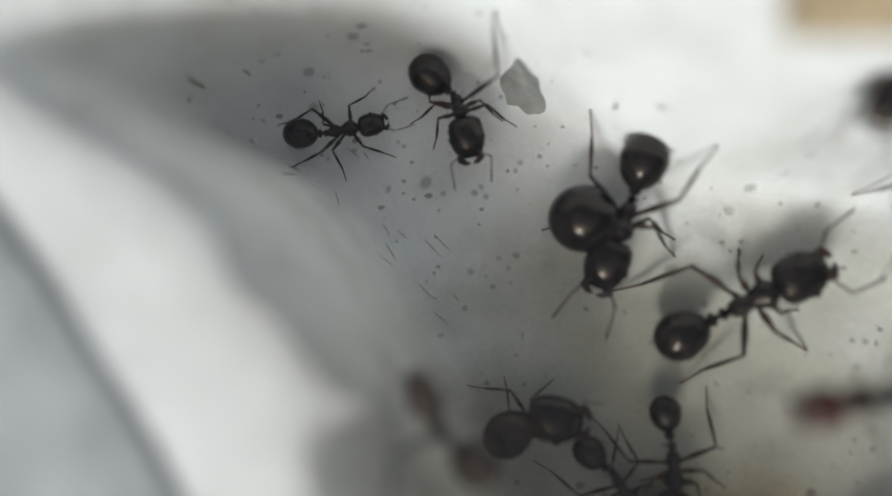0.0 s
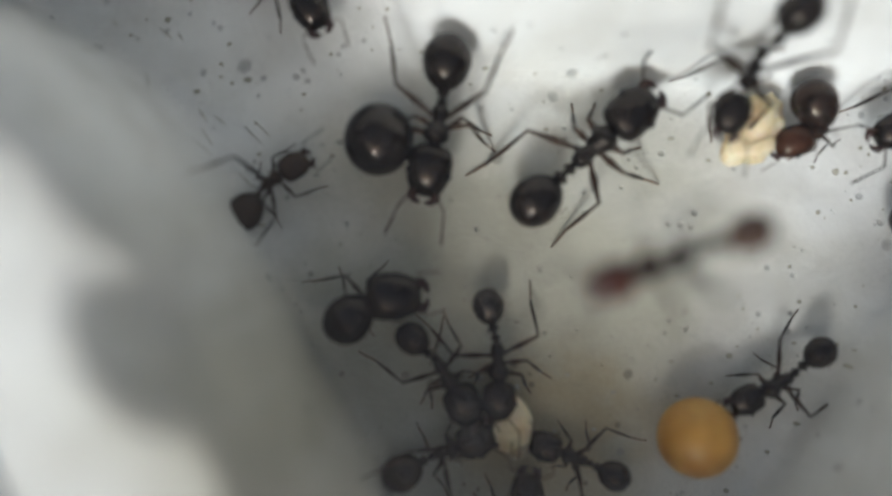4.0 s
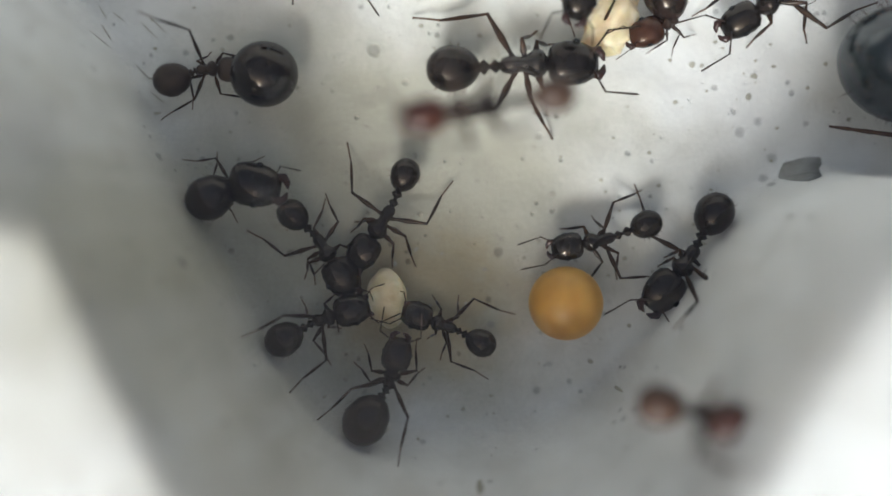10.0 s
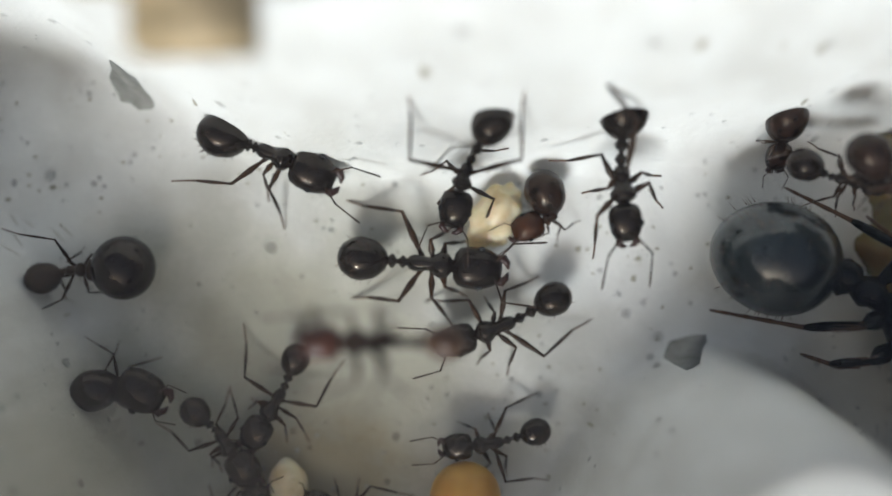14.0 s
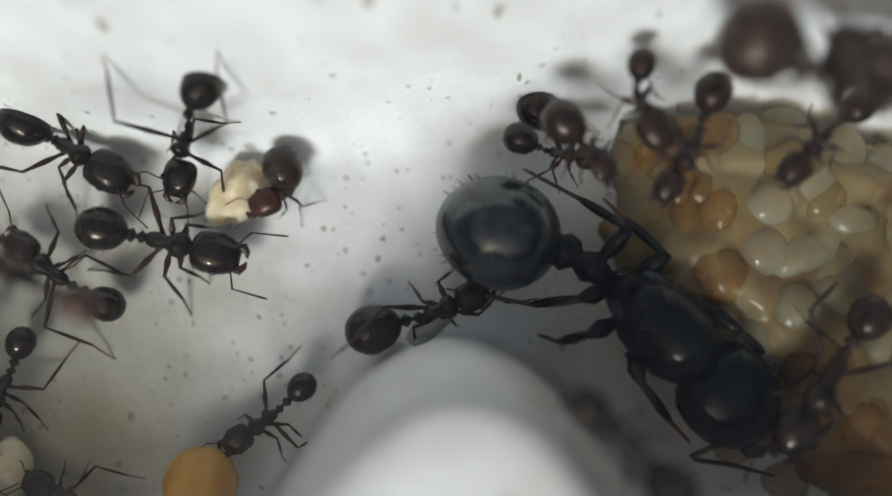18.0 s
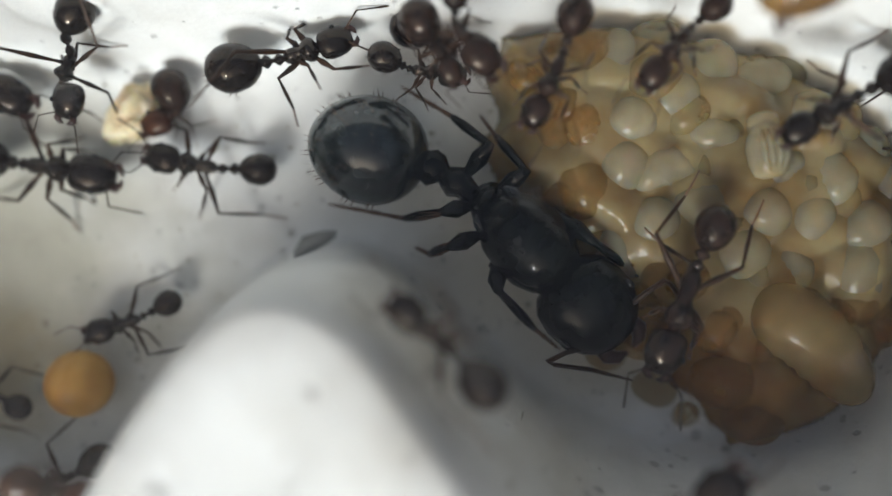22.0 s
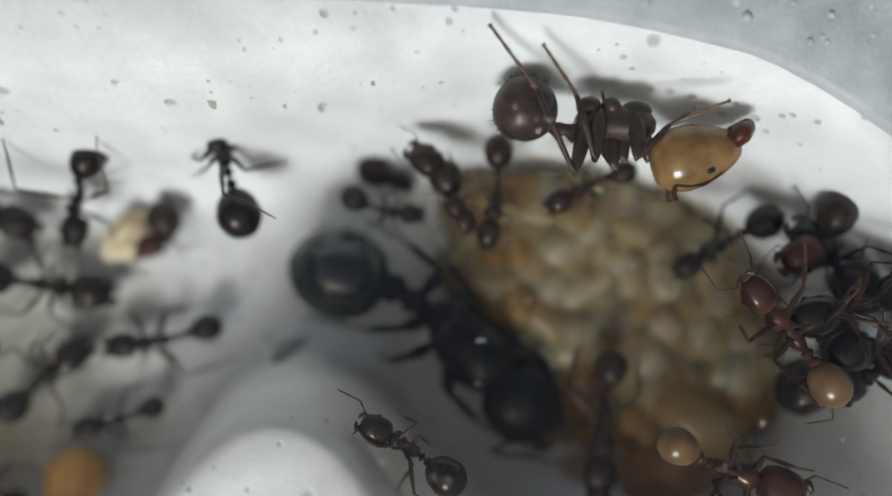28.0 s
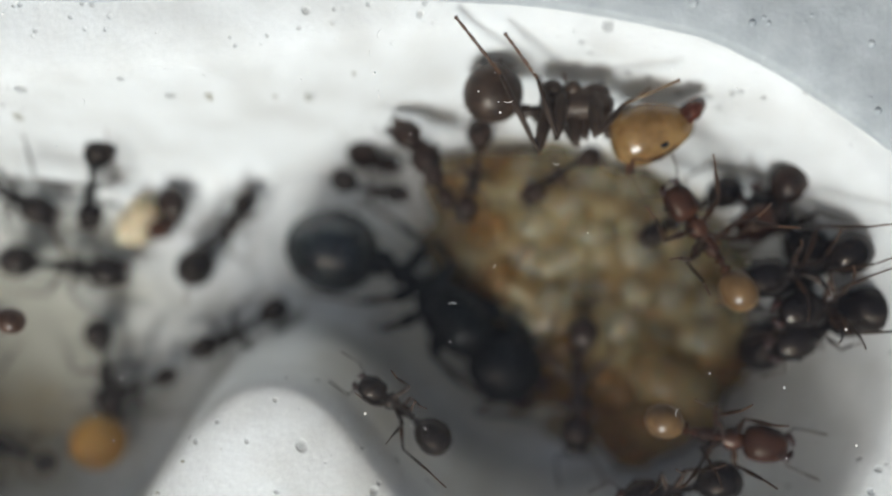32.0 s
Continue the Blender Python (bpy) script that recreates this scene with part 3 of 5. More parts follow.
LID = TOP + 0.4
JAW = material("jaw_chitin", (0.03, 0.012, 0.009), 0.3, 0.35)
EYE = material("eye", (0.01, 0.01, 0.01), 0.2)
DARK = (CHITIN, CHITIN, CHITIN, LEG, TARSUS)
BROWNS = (BROWN, BROWN, BROWN, LEG, TARSUS)
PALE = (RUST, RUST, TAWNY, LEG, TARSUS)
MIXED = (RUST, BROWN, BROWN, LEG, TARSUS)
ANTS = {
    "a1": (0.9, 1.33, 0.97, (-14.9, 21.2), (-13.6, 21.2), (-12.3, 21.5), 0.0, 0.0),
    "a2": (1.0, 1.69, 1.49, (-10.2, 23.2), (-9.1, 22.3), (-8.8, 21.0), 0.0, 0.0),
    "a3": (1.3, 1.99, 1.80, (-2.7, 20.0), (-3.2, 18.3), (-3.9, 16.5), 0.0, 0.0),
    "a4": (1.3, 2.00, 1.90, (-1.3, 14.1), (0.7, 15.2), (2.6, 16.2), 0.0, 0.0),
    "a5": (1.4, 1.89, 1.89, (-6.9, 10.5), (-6.0, 11.1), (-5.3, 11.0), 0.0, 0.0),
    "a6": (1.0, 1.29, 1.50, (-4.4, 10.0), (-3.3, 9.0), (-2.6, 7.7), 0.0, -0.1),
    "a7": (1.0, 1.29, 1.37, (-0.3, 11.4), (-0.8, 9.8), (-1.6, 8.4), 0.0, 0.0),
    "a8": (1.0, 1.50, 1.37, (-4.7, 5.4), (-3.3, 6.2), (-2.2, 6.5), -0.0, 0.0),
    "a9": (0.9, 1.21, 1.21, (2.6, 5.3), (1.4, 5.9), (0.2, 6.3), 0.1, 0.0),
    "a10": (1.3, 1.97, 1.27, (-1.6, 2.5), (-0.7, 3.9), (-0.5, 4.9), 0.1, 0.1),
    "a11": (1.3, 1.24, 1.19, (9.1, 9.9), (7.5, 9.2), (6.2, 8.9), 0.0, 0.0),
    "a12": (1.2, 1.69, 1.65, (12.2, 12.6), (11.7, 10.9), (11.0, 9.4), 0.0, 0.0),
    "a13": (3.3, 1.66, 1.42, (7.2, 20.4), (6.2, 18.8), (5.9, 17.6), 1.3, -0.6),
    "a14": (1.2, 1.85, 1.29, (9.4, 18.2), (9.8, 17.3), (8.7, 16.9), -0.0, -0.1),
    "a15": (8.5, 1.23, 1.20, (4.3, 13.1), (2.3, 12.8), (0.7, 12.5), 0.0, 0.0),
    "a16": (8.5, 1.38, 1.29, (7.1, 4.6), (8.2, 4.3), (9.1, 3.9), 0.0, 0.0),
    "a17": (1.2, 2.22, 1.37, (12.7, 11.3), (13.0, 13.9), (12.9, 15.3), 0.0, 0.0),
    "a18": (1.8, 1.80, 1.12, (16.9, 20.5), (16.5, 19.9), (16.1, 19.2), 0.0, 0.0),
    "a19": (1.2, 1.55, 1.42, (11.3, 15.1), (9.9, 13.3), (8.6, 12.2), 0.0, 0.0),
    "brown": (1.0, 1.44, 1.09, (-10.1, 14.3), (-9.4, 15.3), (-8.5, 15.9), 0.0, 0.0),
    "c1": (6.0, 1.68, 0.97, (19.4, 19.6), (20.4, 18.9), (21.0, 18.4), 0.0, 0.0),
    "c2": (6.5, 1.13, 1.46, (21.9, 20.6), (21.7, 19.4), (22.5, 18.4), 0.0, 0.0),
    "c3": (5.5, 1.52, 1.18, (24.5, 20.1), (23.8, 18.2), (23.0, 16.9), 0.0, 0.0),
    "c4": (4.5, 1.23, 1.19, (30.0, 19.6), (28.7, 18.6), (27.8, 17.5), 0.0, 0.0),
    "c5": (3.5, 1.35, 1.06, (18.4, 18.8), (19.7, 18.2), (20.9, 18.1), 0.0, 0.0),
    "b1": (4.5, 1.70, 1.66, (29.7, 11.1), (29.5, 8.9), (29.5, 6.4), 0.0, 0.0),
    "b2": (5.5, 1.80, 1.24, (36.1, 17.4), (33.8, 16.3), (32.7, 15.6), 0.0, 0.0),
    "e1": (9.3, 1.68, 1.21, (22.2, 7.6), (21.1, 8.7), (19.8, 9.6), 0.0, 0.0),
    "e2": (9.6, 1.80, 1.53, (34.9, 13.1), (33.9, 15.0), (32.7, 16.8), 0.0, 0.0),
    "e3": (9.6, 1.62, 1.76, (31.6, 7.9), (33.4, 7.2), (35.7, 6.8), 0.0, 0.0),
    "e4": (9.3, 2.10, 1.87, (39.7, 14.4), (37.8, 13.8), (36.2, 13.5), 0.0, 0.0),
    "e5": (5.5, 2.61, 2.09, (37.6, 10.3), (38.6, 11.5), (39.2, 12.7), 0.0, 0.0),
    "e6": (7.5, 1.97, 1.72, (38.2, 17.6), (37.7, 16.3), (36.7, 15.9), 0.0, 0.0),
    "e8": (8.8, 2.37, 1.89, (40.8, 12.0), (39.4, 12.3), (37.8, 12.1), 0.0, 0.0),
    "e9": (8.3, 2.30, 1.80, (40.2, 11.8), (39.0, 11.2), (37.7, 10.7), 0.0, 0.0),
    "e10": (7.0, 2.40, 1.90, (39.2, 14.5), (38.3, 15.6), (37.4, 16.5), 0.0, 0.0),
    "e7": (9.2, 1.97, 1.64, (33.9, 5.2), (32.2, 4.9), (30.7, 4.7), 0.0, 0.0),
}
ROWS = {
    "a1": [(0, -13.6, 21.3, 1.0, 7, -0), (0.5, -13.5, 22.0, 1.0, 20, -1), (1, -13.2, 22.6, 0.9, 41, 2), (1.5, -12.5, 24.0, 1.8, 41, -35), (2, -11.2, 24.8, 4.5, 28, -35), (4, -10.5, 25.1, 6.4, -32, -35)],
    "a2": [(0, -9.5, 22.1, 1.1, -59, -1), (1, -8.9, 22.3, 1.1, -38, -1), (2, -9.2, 22.2, 1.1, -46, -1), (4, -8.9, 22.1, 1.1, -43, -1), (7, -14.4, 24.2, 3.7, 174, -35)],
    "a3": [(0, -3.3, 18.3, 1.3, -109, 1), (2, -3.9, 18.5, 1.3, -101, 0), (4, -3.6, 17.6, 1.2, -99, 1), (4.5, -3.1, 17.4, 1.3, -71, -0), (6.5, -7.9, 22.0, 1.3, -70, -1), (9.5, -3.7, 21.3, 2.3, -39, 20), (11, -5.2, 19.4, 1.3, -29, -2), (12.5, -1.5, 19.9, 1.6, -31, 9), (13, -1.8, 20.1, 1.5, -27, 6), (16, 0.9, 19.2, 1.4, -22, 1), (17.5, 1.2, 19.0, 1.5, -30, 3)],
    "a4": [(0, 0.6, 15.2, 1.3, 28, 0), (2, 1.7, 16.1, 1.3, 32, -1), (4, 1.4, 16.3, 1.3, 43, -2), (7, 3.2, 16.0, 1.4, 21, -0), (9, 3.6, 15.5, 1.4, 3, 1), (11, 3.8, 15.6, 1.4, 4, -0), (12.5, 4.0, 15.7, 1.3, -6, -2), (13, 4.2, 15.7, 1.3, -5, -2), (16, 4.8, 15.3, 1.2, -12, -1), (17.5, 5.0, 15.5, 1.3, -14, -0), (19, 3.9, 15.2, 1.3, -9, 1)],
    "a5": [(0, -6.4, 10.9, 1.4, 19, 0), (2, -5.8, 11.3, 1.4, 30, 2), (4, -5.8, 11.1, 1.4, 27, 1), (7, -5.1, 10.7, 1.4, 20, -2), (9, -6.2, 10.7, 1.4, 18, -0), (11, -6.6, 11.0, 1.4, 13, -1), (12.5, -6.7, 11.0, 1.4, 2, -2), (13, -7.2, 11.0, 1.5, -4, 4)],
    "a7": [(0, -1.7, 9.8, 1.0, -85, -1), (4, -1.6, 9.5, 1.0, -83, -2), (7, -1.0, 9.6, 1.0, -101, -1), (9, -1.0, 9.9, 1.0, -114, 2), (11, -1.1, 10.2, 1.0, -122, 1), (12.5, -1.2, 10.5, 1.0, -125, 0), (13, -1.3, 10.7, 1.0, -124, 1), (16, -1.2, 10.1, 1.0, -114, 1)],
    "a12": [(7, 14.7, 14.0, 1.2, -8, -4), (8, 14.1, 13.8, 1.2, -27, 0), (8.5, 12.8, 12.2, 1.6, -90, -13), (9, 11.6, 11.0, 1.3, -111, -1), (9.5, 11.2, 10.3, 1.2, -116, 1), (10, 10.3, 8.7, 1.2, -123, -0), (10.5, 8.9, 6.9, 1.2, -133, -0), (11, 7.4, 5.0, 1.3, -150, 1), (11.5, 5.5, 3.6, 1.2, -163, -0), (12, 4.5, 2.4, 1.2, -157, 1), (27.5, 3.9, 9.4, 1.2, -51, 1), (28, 3.9, 10.8, 1.2, 41, 3), (30, 5.4, 10.4, 1.2, -84, 1), (32, 5.8, 10.0, 1.2, -81, -1)],
    "a17": [(0.0, 4.0, 22.3, 7.5, -130, 0), (0.5, 4.3, 22.8, 7.5, -130, 0), (1.0, 5.3, 23.6, 7.5, -130, 0), (1.5, 5.7, 24.2, 7.5, -130, 0), (2.0, 6.0, 23.7, 7.5, -130, 0), (2.5, 4.6, 23.1, 7.5, -130, 0), (3.0, 2.4, 22.8, 7.5, -130, 0), (3.5, 1.0, 24.2, 9.5, -160, 0), (6.5, 5.0, 23.6, 9.5, -90, 0), (9.5, 9.5, 23.2, 9.0, -40, 0), (11.0, 11.8, 21.8, 7.8, -60, 0), (12, 12.0, 20.4, 7.0, -99, -0), (12.5, 12.3, 19.6, 6.5, -49, -0), (13, 11.9, 19.4, 6.0, -77, -0), (13.5, 11.9, 19.5, 5.0, -92, -0), (15.5, 13.1, 14.1, 1.1, -44, 0), (16, 14.4, 13.2, 1.3, -1, 1), (17, 17.6, 13.1, 1.3, -7, 0), (17.5, 16.8, 12.9, 1.2, -15, -0), (18, 14.8, 12.6, 1.2, 18, 0), (18.5, 12.7, 12.3, 1.9, 80, 20), (19, 12.8, 13.3, 1.2, 87, -1), (19.5, 13.6, 16.2, 1.2, 78, -1), (20, 14.5, 17.9, 1.6, 60, -8), (20.5, 14.9, 18.5, 1.2, 27, -0), (21, 14.7, 18.7, 1.2, 18, -0), (22, 14.5, 19.1, 3.0, 13, -0), (23, 13.7, 19.1, 4.0, 66, -0), (24.5, 13.9, 19.0, 4.0, 42, -0), (26.5, 15.8, 19.6, 4.0, 21, -0), (27, 17.1, 19.2, 4.0, 2, -0), (27.5, 15.3, 19.8, 4.0, -5, -0), (28, 13.0, 20.0, 5.0, 108, -0), (28.5, 11.6, 20.9, 5.0, 148, -0), (29, 11.7, 20.4, 5.0, 166, -0), (29.5, 10.9, 21.1, 5.0, 164, -0), (30, 12.8, 20.9, 4.5, -175, -0), (30.5, 14.4, 20.3, 3.5, 65, -0), (31, 13.8, 18.9, 2.5, 64, -0), (31.5, 12.7, 17.6, 2.0, 63, -0), (32, 11.8, 16.5, 1.2, 51, -0)],
    "a18": [(12, 16.0, 19.3, 1.5, -147, 19), (12.5, 15.5, 20.5, 3.8, -170, 15), (13, 16.5, 19.8, 2.1, -122, 35), (13.5, 17.4, 19.9, 2.1, -107, 35), (15.5, 19.9, 20.0, 1.6, -21, 26)],
    "a19": [(12, 13.7, 18.5, 1.6, -143, 9), (12.5, 11.6, 15.6, 1.2, -127, 1), (13, 9.9, 13.7, 1.2, -133, -2), (13.5, 9.0, 13.8, 1.2, -158, -0), (15.5, 4.2, 10.8, 1.2, -158, -3), (16, 4.1, 10.8, 1.1, -173, -2), (17, 0.1, 13.3, 1.2, 146, 0), (22.5, 11.2, 15.2, 1.2, -179, -1), (23, 8.8, 14.3, 1.1, -170, 1), (24.5, 9.8, 14.7, 1.2, -176, -2), (27.5, 7.4, 12.6, 1.2, 174, -3), (28, 9.4, 12.7, 1.3, -169, 0), (29, 10.6, 11.6, 1.2, -164, 1), (30, 13.0, 12.1, 1.2, -172, 2), (32, 12.6, 11.7, 1.2, -154, -0)],
    "brown": [(0, -8.7, 12.0, 8.0, 128, -0), (2, -9.5, 13.8, 6.0, 106, -0), (2.5, -10.0, 14.5, 3.0, 85, -0), (3, -9.6, 15.3, 1.0, 64, -2), (4, -9.3, 15.1, 1.0, 44, -0), (4.5, -8.6, 15.1, 1.0, 26, 0), (7, -7.5, 15.5, 1.0, 26, -0), (9, -7.7, 15.1, 1.0, 11, -2), (12.5, -8.7, 15.5, 1.0, 8, -0), (13, -9.1, 15.5, 1.0, 6, -1)],
    "a15": [(2, 2.4, 13.3, 8.5, -168, -0), (4, 2.4, 13.0, 8.5, -160, -0), (7, 3.0, 13.1, 8.5, -166, -0), (9, 2.5, 12.8, 8.5, -170, -0), (11, 2.3, 12.8, 8.5, -172, -0), (12.5, 2.8, 13.6, 8.5, 179, -0), (13, 3.1, 13.4, 8.5, -180, -0), (15.5, 4.0, 13.9, 8.5, 165, -0), (16, 3.8, 14.2, 8.5, 157, -0), (17.5, 3.3, 13.7, 8.5, 155, -0)],
    "a16": [(7, 8.6, 4.4, 8.5, 1, -0), (9, 8.1, 4.2, 8.5, -17, -0), (11, 8.3, 4.2, 8.5, -13, -0)],
    "e2": [(24.5, 38.0, 12.4, 9.6, 160, -0), (27, 37.6, 12.4, 9.6, 160, -0), (27.5, 35.1, 13.2, 9.6, 128, -0), (28, 35.2, 12.7, 9.6, 127, -0), (29, 36.3, 11.6, 9.6, 117, -0), (30, 34.9, 12.8, 9.6, 122, -0), (31, 34.4, 13.6, 9.6, 123, -0), (32, 33.8, 14.9, 9.6, 121, -0)],
    "e3": [(22, 36.0, 7.6, 9.6, -95, 0), (23, 35.3, 7.4, 9.6, -95, 0), (24, 34.3, 6.9, 9.6, -78, 0), (24.5, 34.1, 6.8, 9.6, -70, 0), (26.5, 33.9, 6.7, 9.6, -55, -0), (27.5, 31.7, 7.8, 9.6, -32, -0), (28, 32.6, 8.0, 9.6, -23, -0), (30, 33.8, 7.4, 9.6, -15, -0), (32, 33.7, 7.3, 9.6, -15, -0)],
    "e1": [(21, 20.6, 8.8, 9.3, 135, -0), (24.5, 21.5, 8.6, 9.3, 142, -0), (26.5, 21.6, 8.4, 9.3, 146, -0), (27.5, 20.8, 9.1, 9.3, 144, -0), (28, 20.7, 8.8, 9.3, 145, -0), (30, 20.9, 8.5, 9.3, 140, -0), (32, 21.0, 8.6, 9.3, 140, -0)],
    "a11": [(4, 8.4, 8.8, 1.2, -148, -3), (7, 8.1, 9.2, 1.2, -163, -3), (9, 7.7, 9.4, 1.2, -161, -2), (11, 7.0, 9.1, 1.1, -169, -1), (13, 7.1, 8.7, 1.1, -172, -2), (16, 8.2, 8.8, 1.2, -157, -3), (17.5, 9.0, 8.9, 1.2, -140, -1), (19, 8.8, 8.7, 1.2, -146, -1), (21, 8.2, 8.9, 1.2, -150, -2), (23, 7.3, 9.0, 1.1, -164, -1)],
    "c3": [(19.0, 23.9, 18.3, 5.5, -117, 0), (20.0, 24.5, 18.4, 5.5, -114, 0), (21.0, 24.1, 18.2, 5.5, -109, 0), (22.0, 24.5, 18.0, 5.5, -113, 0), (23.0, 25.2, 18.8, 5.5, -114, 0), (24.0, 25.3, 19.0, 5.5, -107, 0), (26.5, 25.2, 18.2, 5.5, -101, 0), (27.0, 24.8, 18.4, 5.5, -96, 0), (27.5, 24.8, 19.1, 5.5, -103, 0), (28.0, 24.4, 18.8, 5.5, -98, 0), (29.0, 24.5, 18.8, 5.5, -103, 0)],
    "c4": [(19.0, 28.5, 18.3, 5.5, -138, 0), (20.0, 29.0, 18.7, 5.5, -137, 0), (21.0, 28.9, 18.7, 5.5, -137, 0), (22.0, 28.9, 18.7, 5.5, -133, 0), (23.0, 29.2, 18.4, 5.5, -130, 0), (24.0, 29.3, 18.5, 5.5, -126, 0), (26.5, 29.3, 18.7, 5.5, -149, 0), (27.0, 29.0, 18.6, 5.5, -151, 0), (27.5, 28.7, 19.2, 5.5, -148, 0), (28.0, 28.6, 19.0, 5.5, -156, 0), (29.0, 28.6, 18.5, 5.5, -150, 0)],
    "c1": [(19.0, 20.3, 18.1, 5.5, -50, 0), (20.0, 20.2, 18.0, 5.5, -45, 0), (21.0, 20.1, 18.6, 5.5, -40, 0), (22.0, 20.4, 18.7, 5.5, -59, 0), (23.0, 22.3, 18.4, 5.5, -64, 0), (24.0, 22.8, 18.5, 5.5, -66, 0)],
    "c2": [(19.0, 22.4, 19.6, 6.0, -79, 0), (24.0, 21.1, 18.8, 6.0, -62, 0), (26.5, 23.4, 18.4, 6.0, -69, 0), (27.5, 22.4, 19.4, 6.0, 121, 0), (28.0, 22.1, 19.2, 6.0, 121, 0), (29.0, 22.3, 19.1, 6.0, 119, 0), (32.0, 22.1, 19.6, 6.0, 122, 0)],
    "b1": [(19.0, 28.8, 10.3, 4.5, -125, 0), (20.5, 29.0, 10.0, 4.5, -114, 0), (21.0, 28.8, 10.1, 4.5, -107, 0), (22.5, 29.4, 10.1, 4.5, -114, 0), (23.0, 29.4, 10.0, 4.5, -109, 0), (24.0, 29.5, 9.5, 4.5, -105, 0), (26.5, 29.4, 8.4, 4.5, -94, 0), (28.0, 29.2, 8.8, 4.5, -97, 0), (29.0, 29.2, 8.9, 4.5, -99, 0), (32.0, 29.2, 8.7, 4.5, -96, 0)],
    "e7": [(0, 27.8, 3.3, 9.2, 45, 0), (26.5, 27.8, 3.3, 9.2, 45, 0), (27.3, 30.0, 4.0, 9.2, 117, 0), (28, 32.3, 4.95, 9.2, 189, 0)],
}
WALKERS = [("a12", 7.0, 12.3), ("a17", 0.0, 31.9), ("brown", 0.0, 7.0), ("a19", 12.0, 17.1), ("e2", 27.0, 31.9)]
YELLOW_ROWS = [(0, 5.4, 6.7), (4, 5.4, 6.7), (7, 6.0, 6.7), (9, 5.8, 6.8), (11, 5.7, 6.8), (13, 5.9, 6.6), (16, 6.3, 6.5), (17.5, 6.5, 6.4), (19, 6.1, 6.2), (21, 5.4, 6.3), (32, 5.4, 6.3)]
SEED_ROWS = [(0, -4.7, 18.1, 1.3), (2, -5.4, 17.8, 1.2), (4, -5.6, 16.8, 1.2), (7, -4.8, 16.2, 1.2), (9, -5.2, 15.4, 1.2), (11, -5.6, 15.1, 1.3), (12.5, -6.4, 15.5, 1.3), (13, -7.0, 15.7, 1.2), (32, -7.0, 15.7, 1.2)]
HANGING = ("a15", "a16", "e1", "e2", "e3", "e4", "e7", "e8")
LOOKS = {"brown": (UMBER, UMBER, UMBER, LEG, TARSUS), "a18": BROWNS, "a14": MIXED, "a15": (SCARLET, BROWN, TAN, LEG, TARSUS), "a16": (SCARLET, BROWN, TAN, LEG, TARSUS), "c1": BROWNS, "c2": BROWNS, "c3": BROWNS, "c4": BROWNS, "b1": BROWNS,
         "e2": PALE, "e3": PALE, "e6": MIXED, "e8": DARK, "e9": DARK, "e10": DARK}
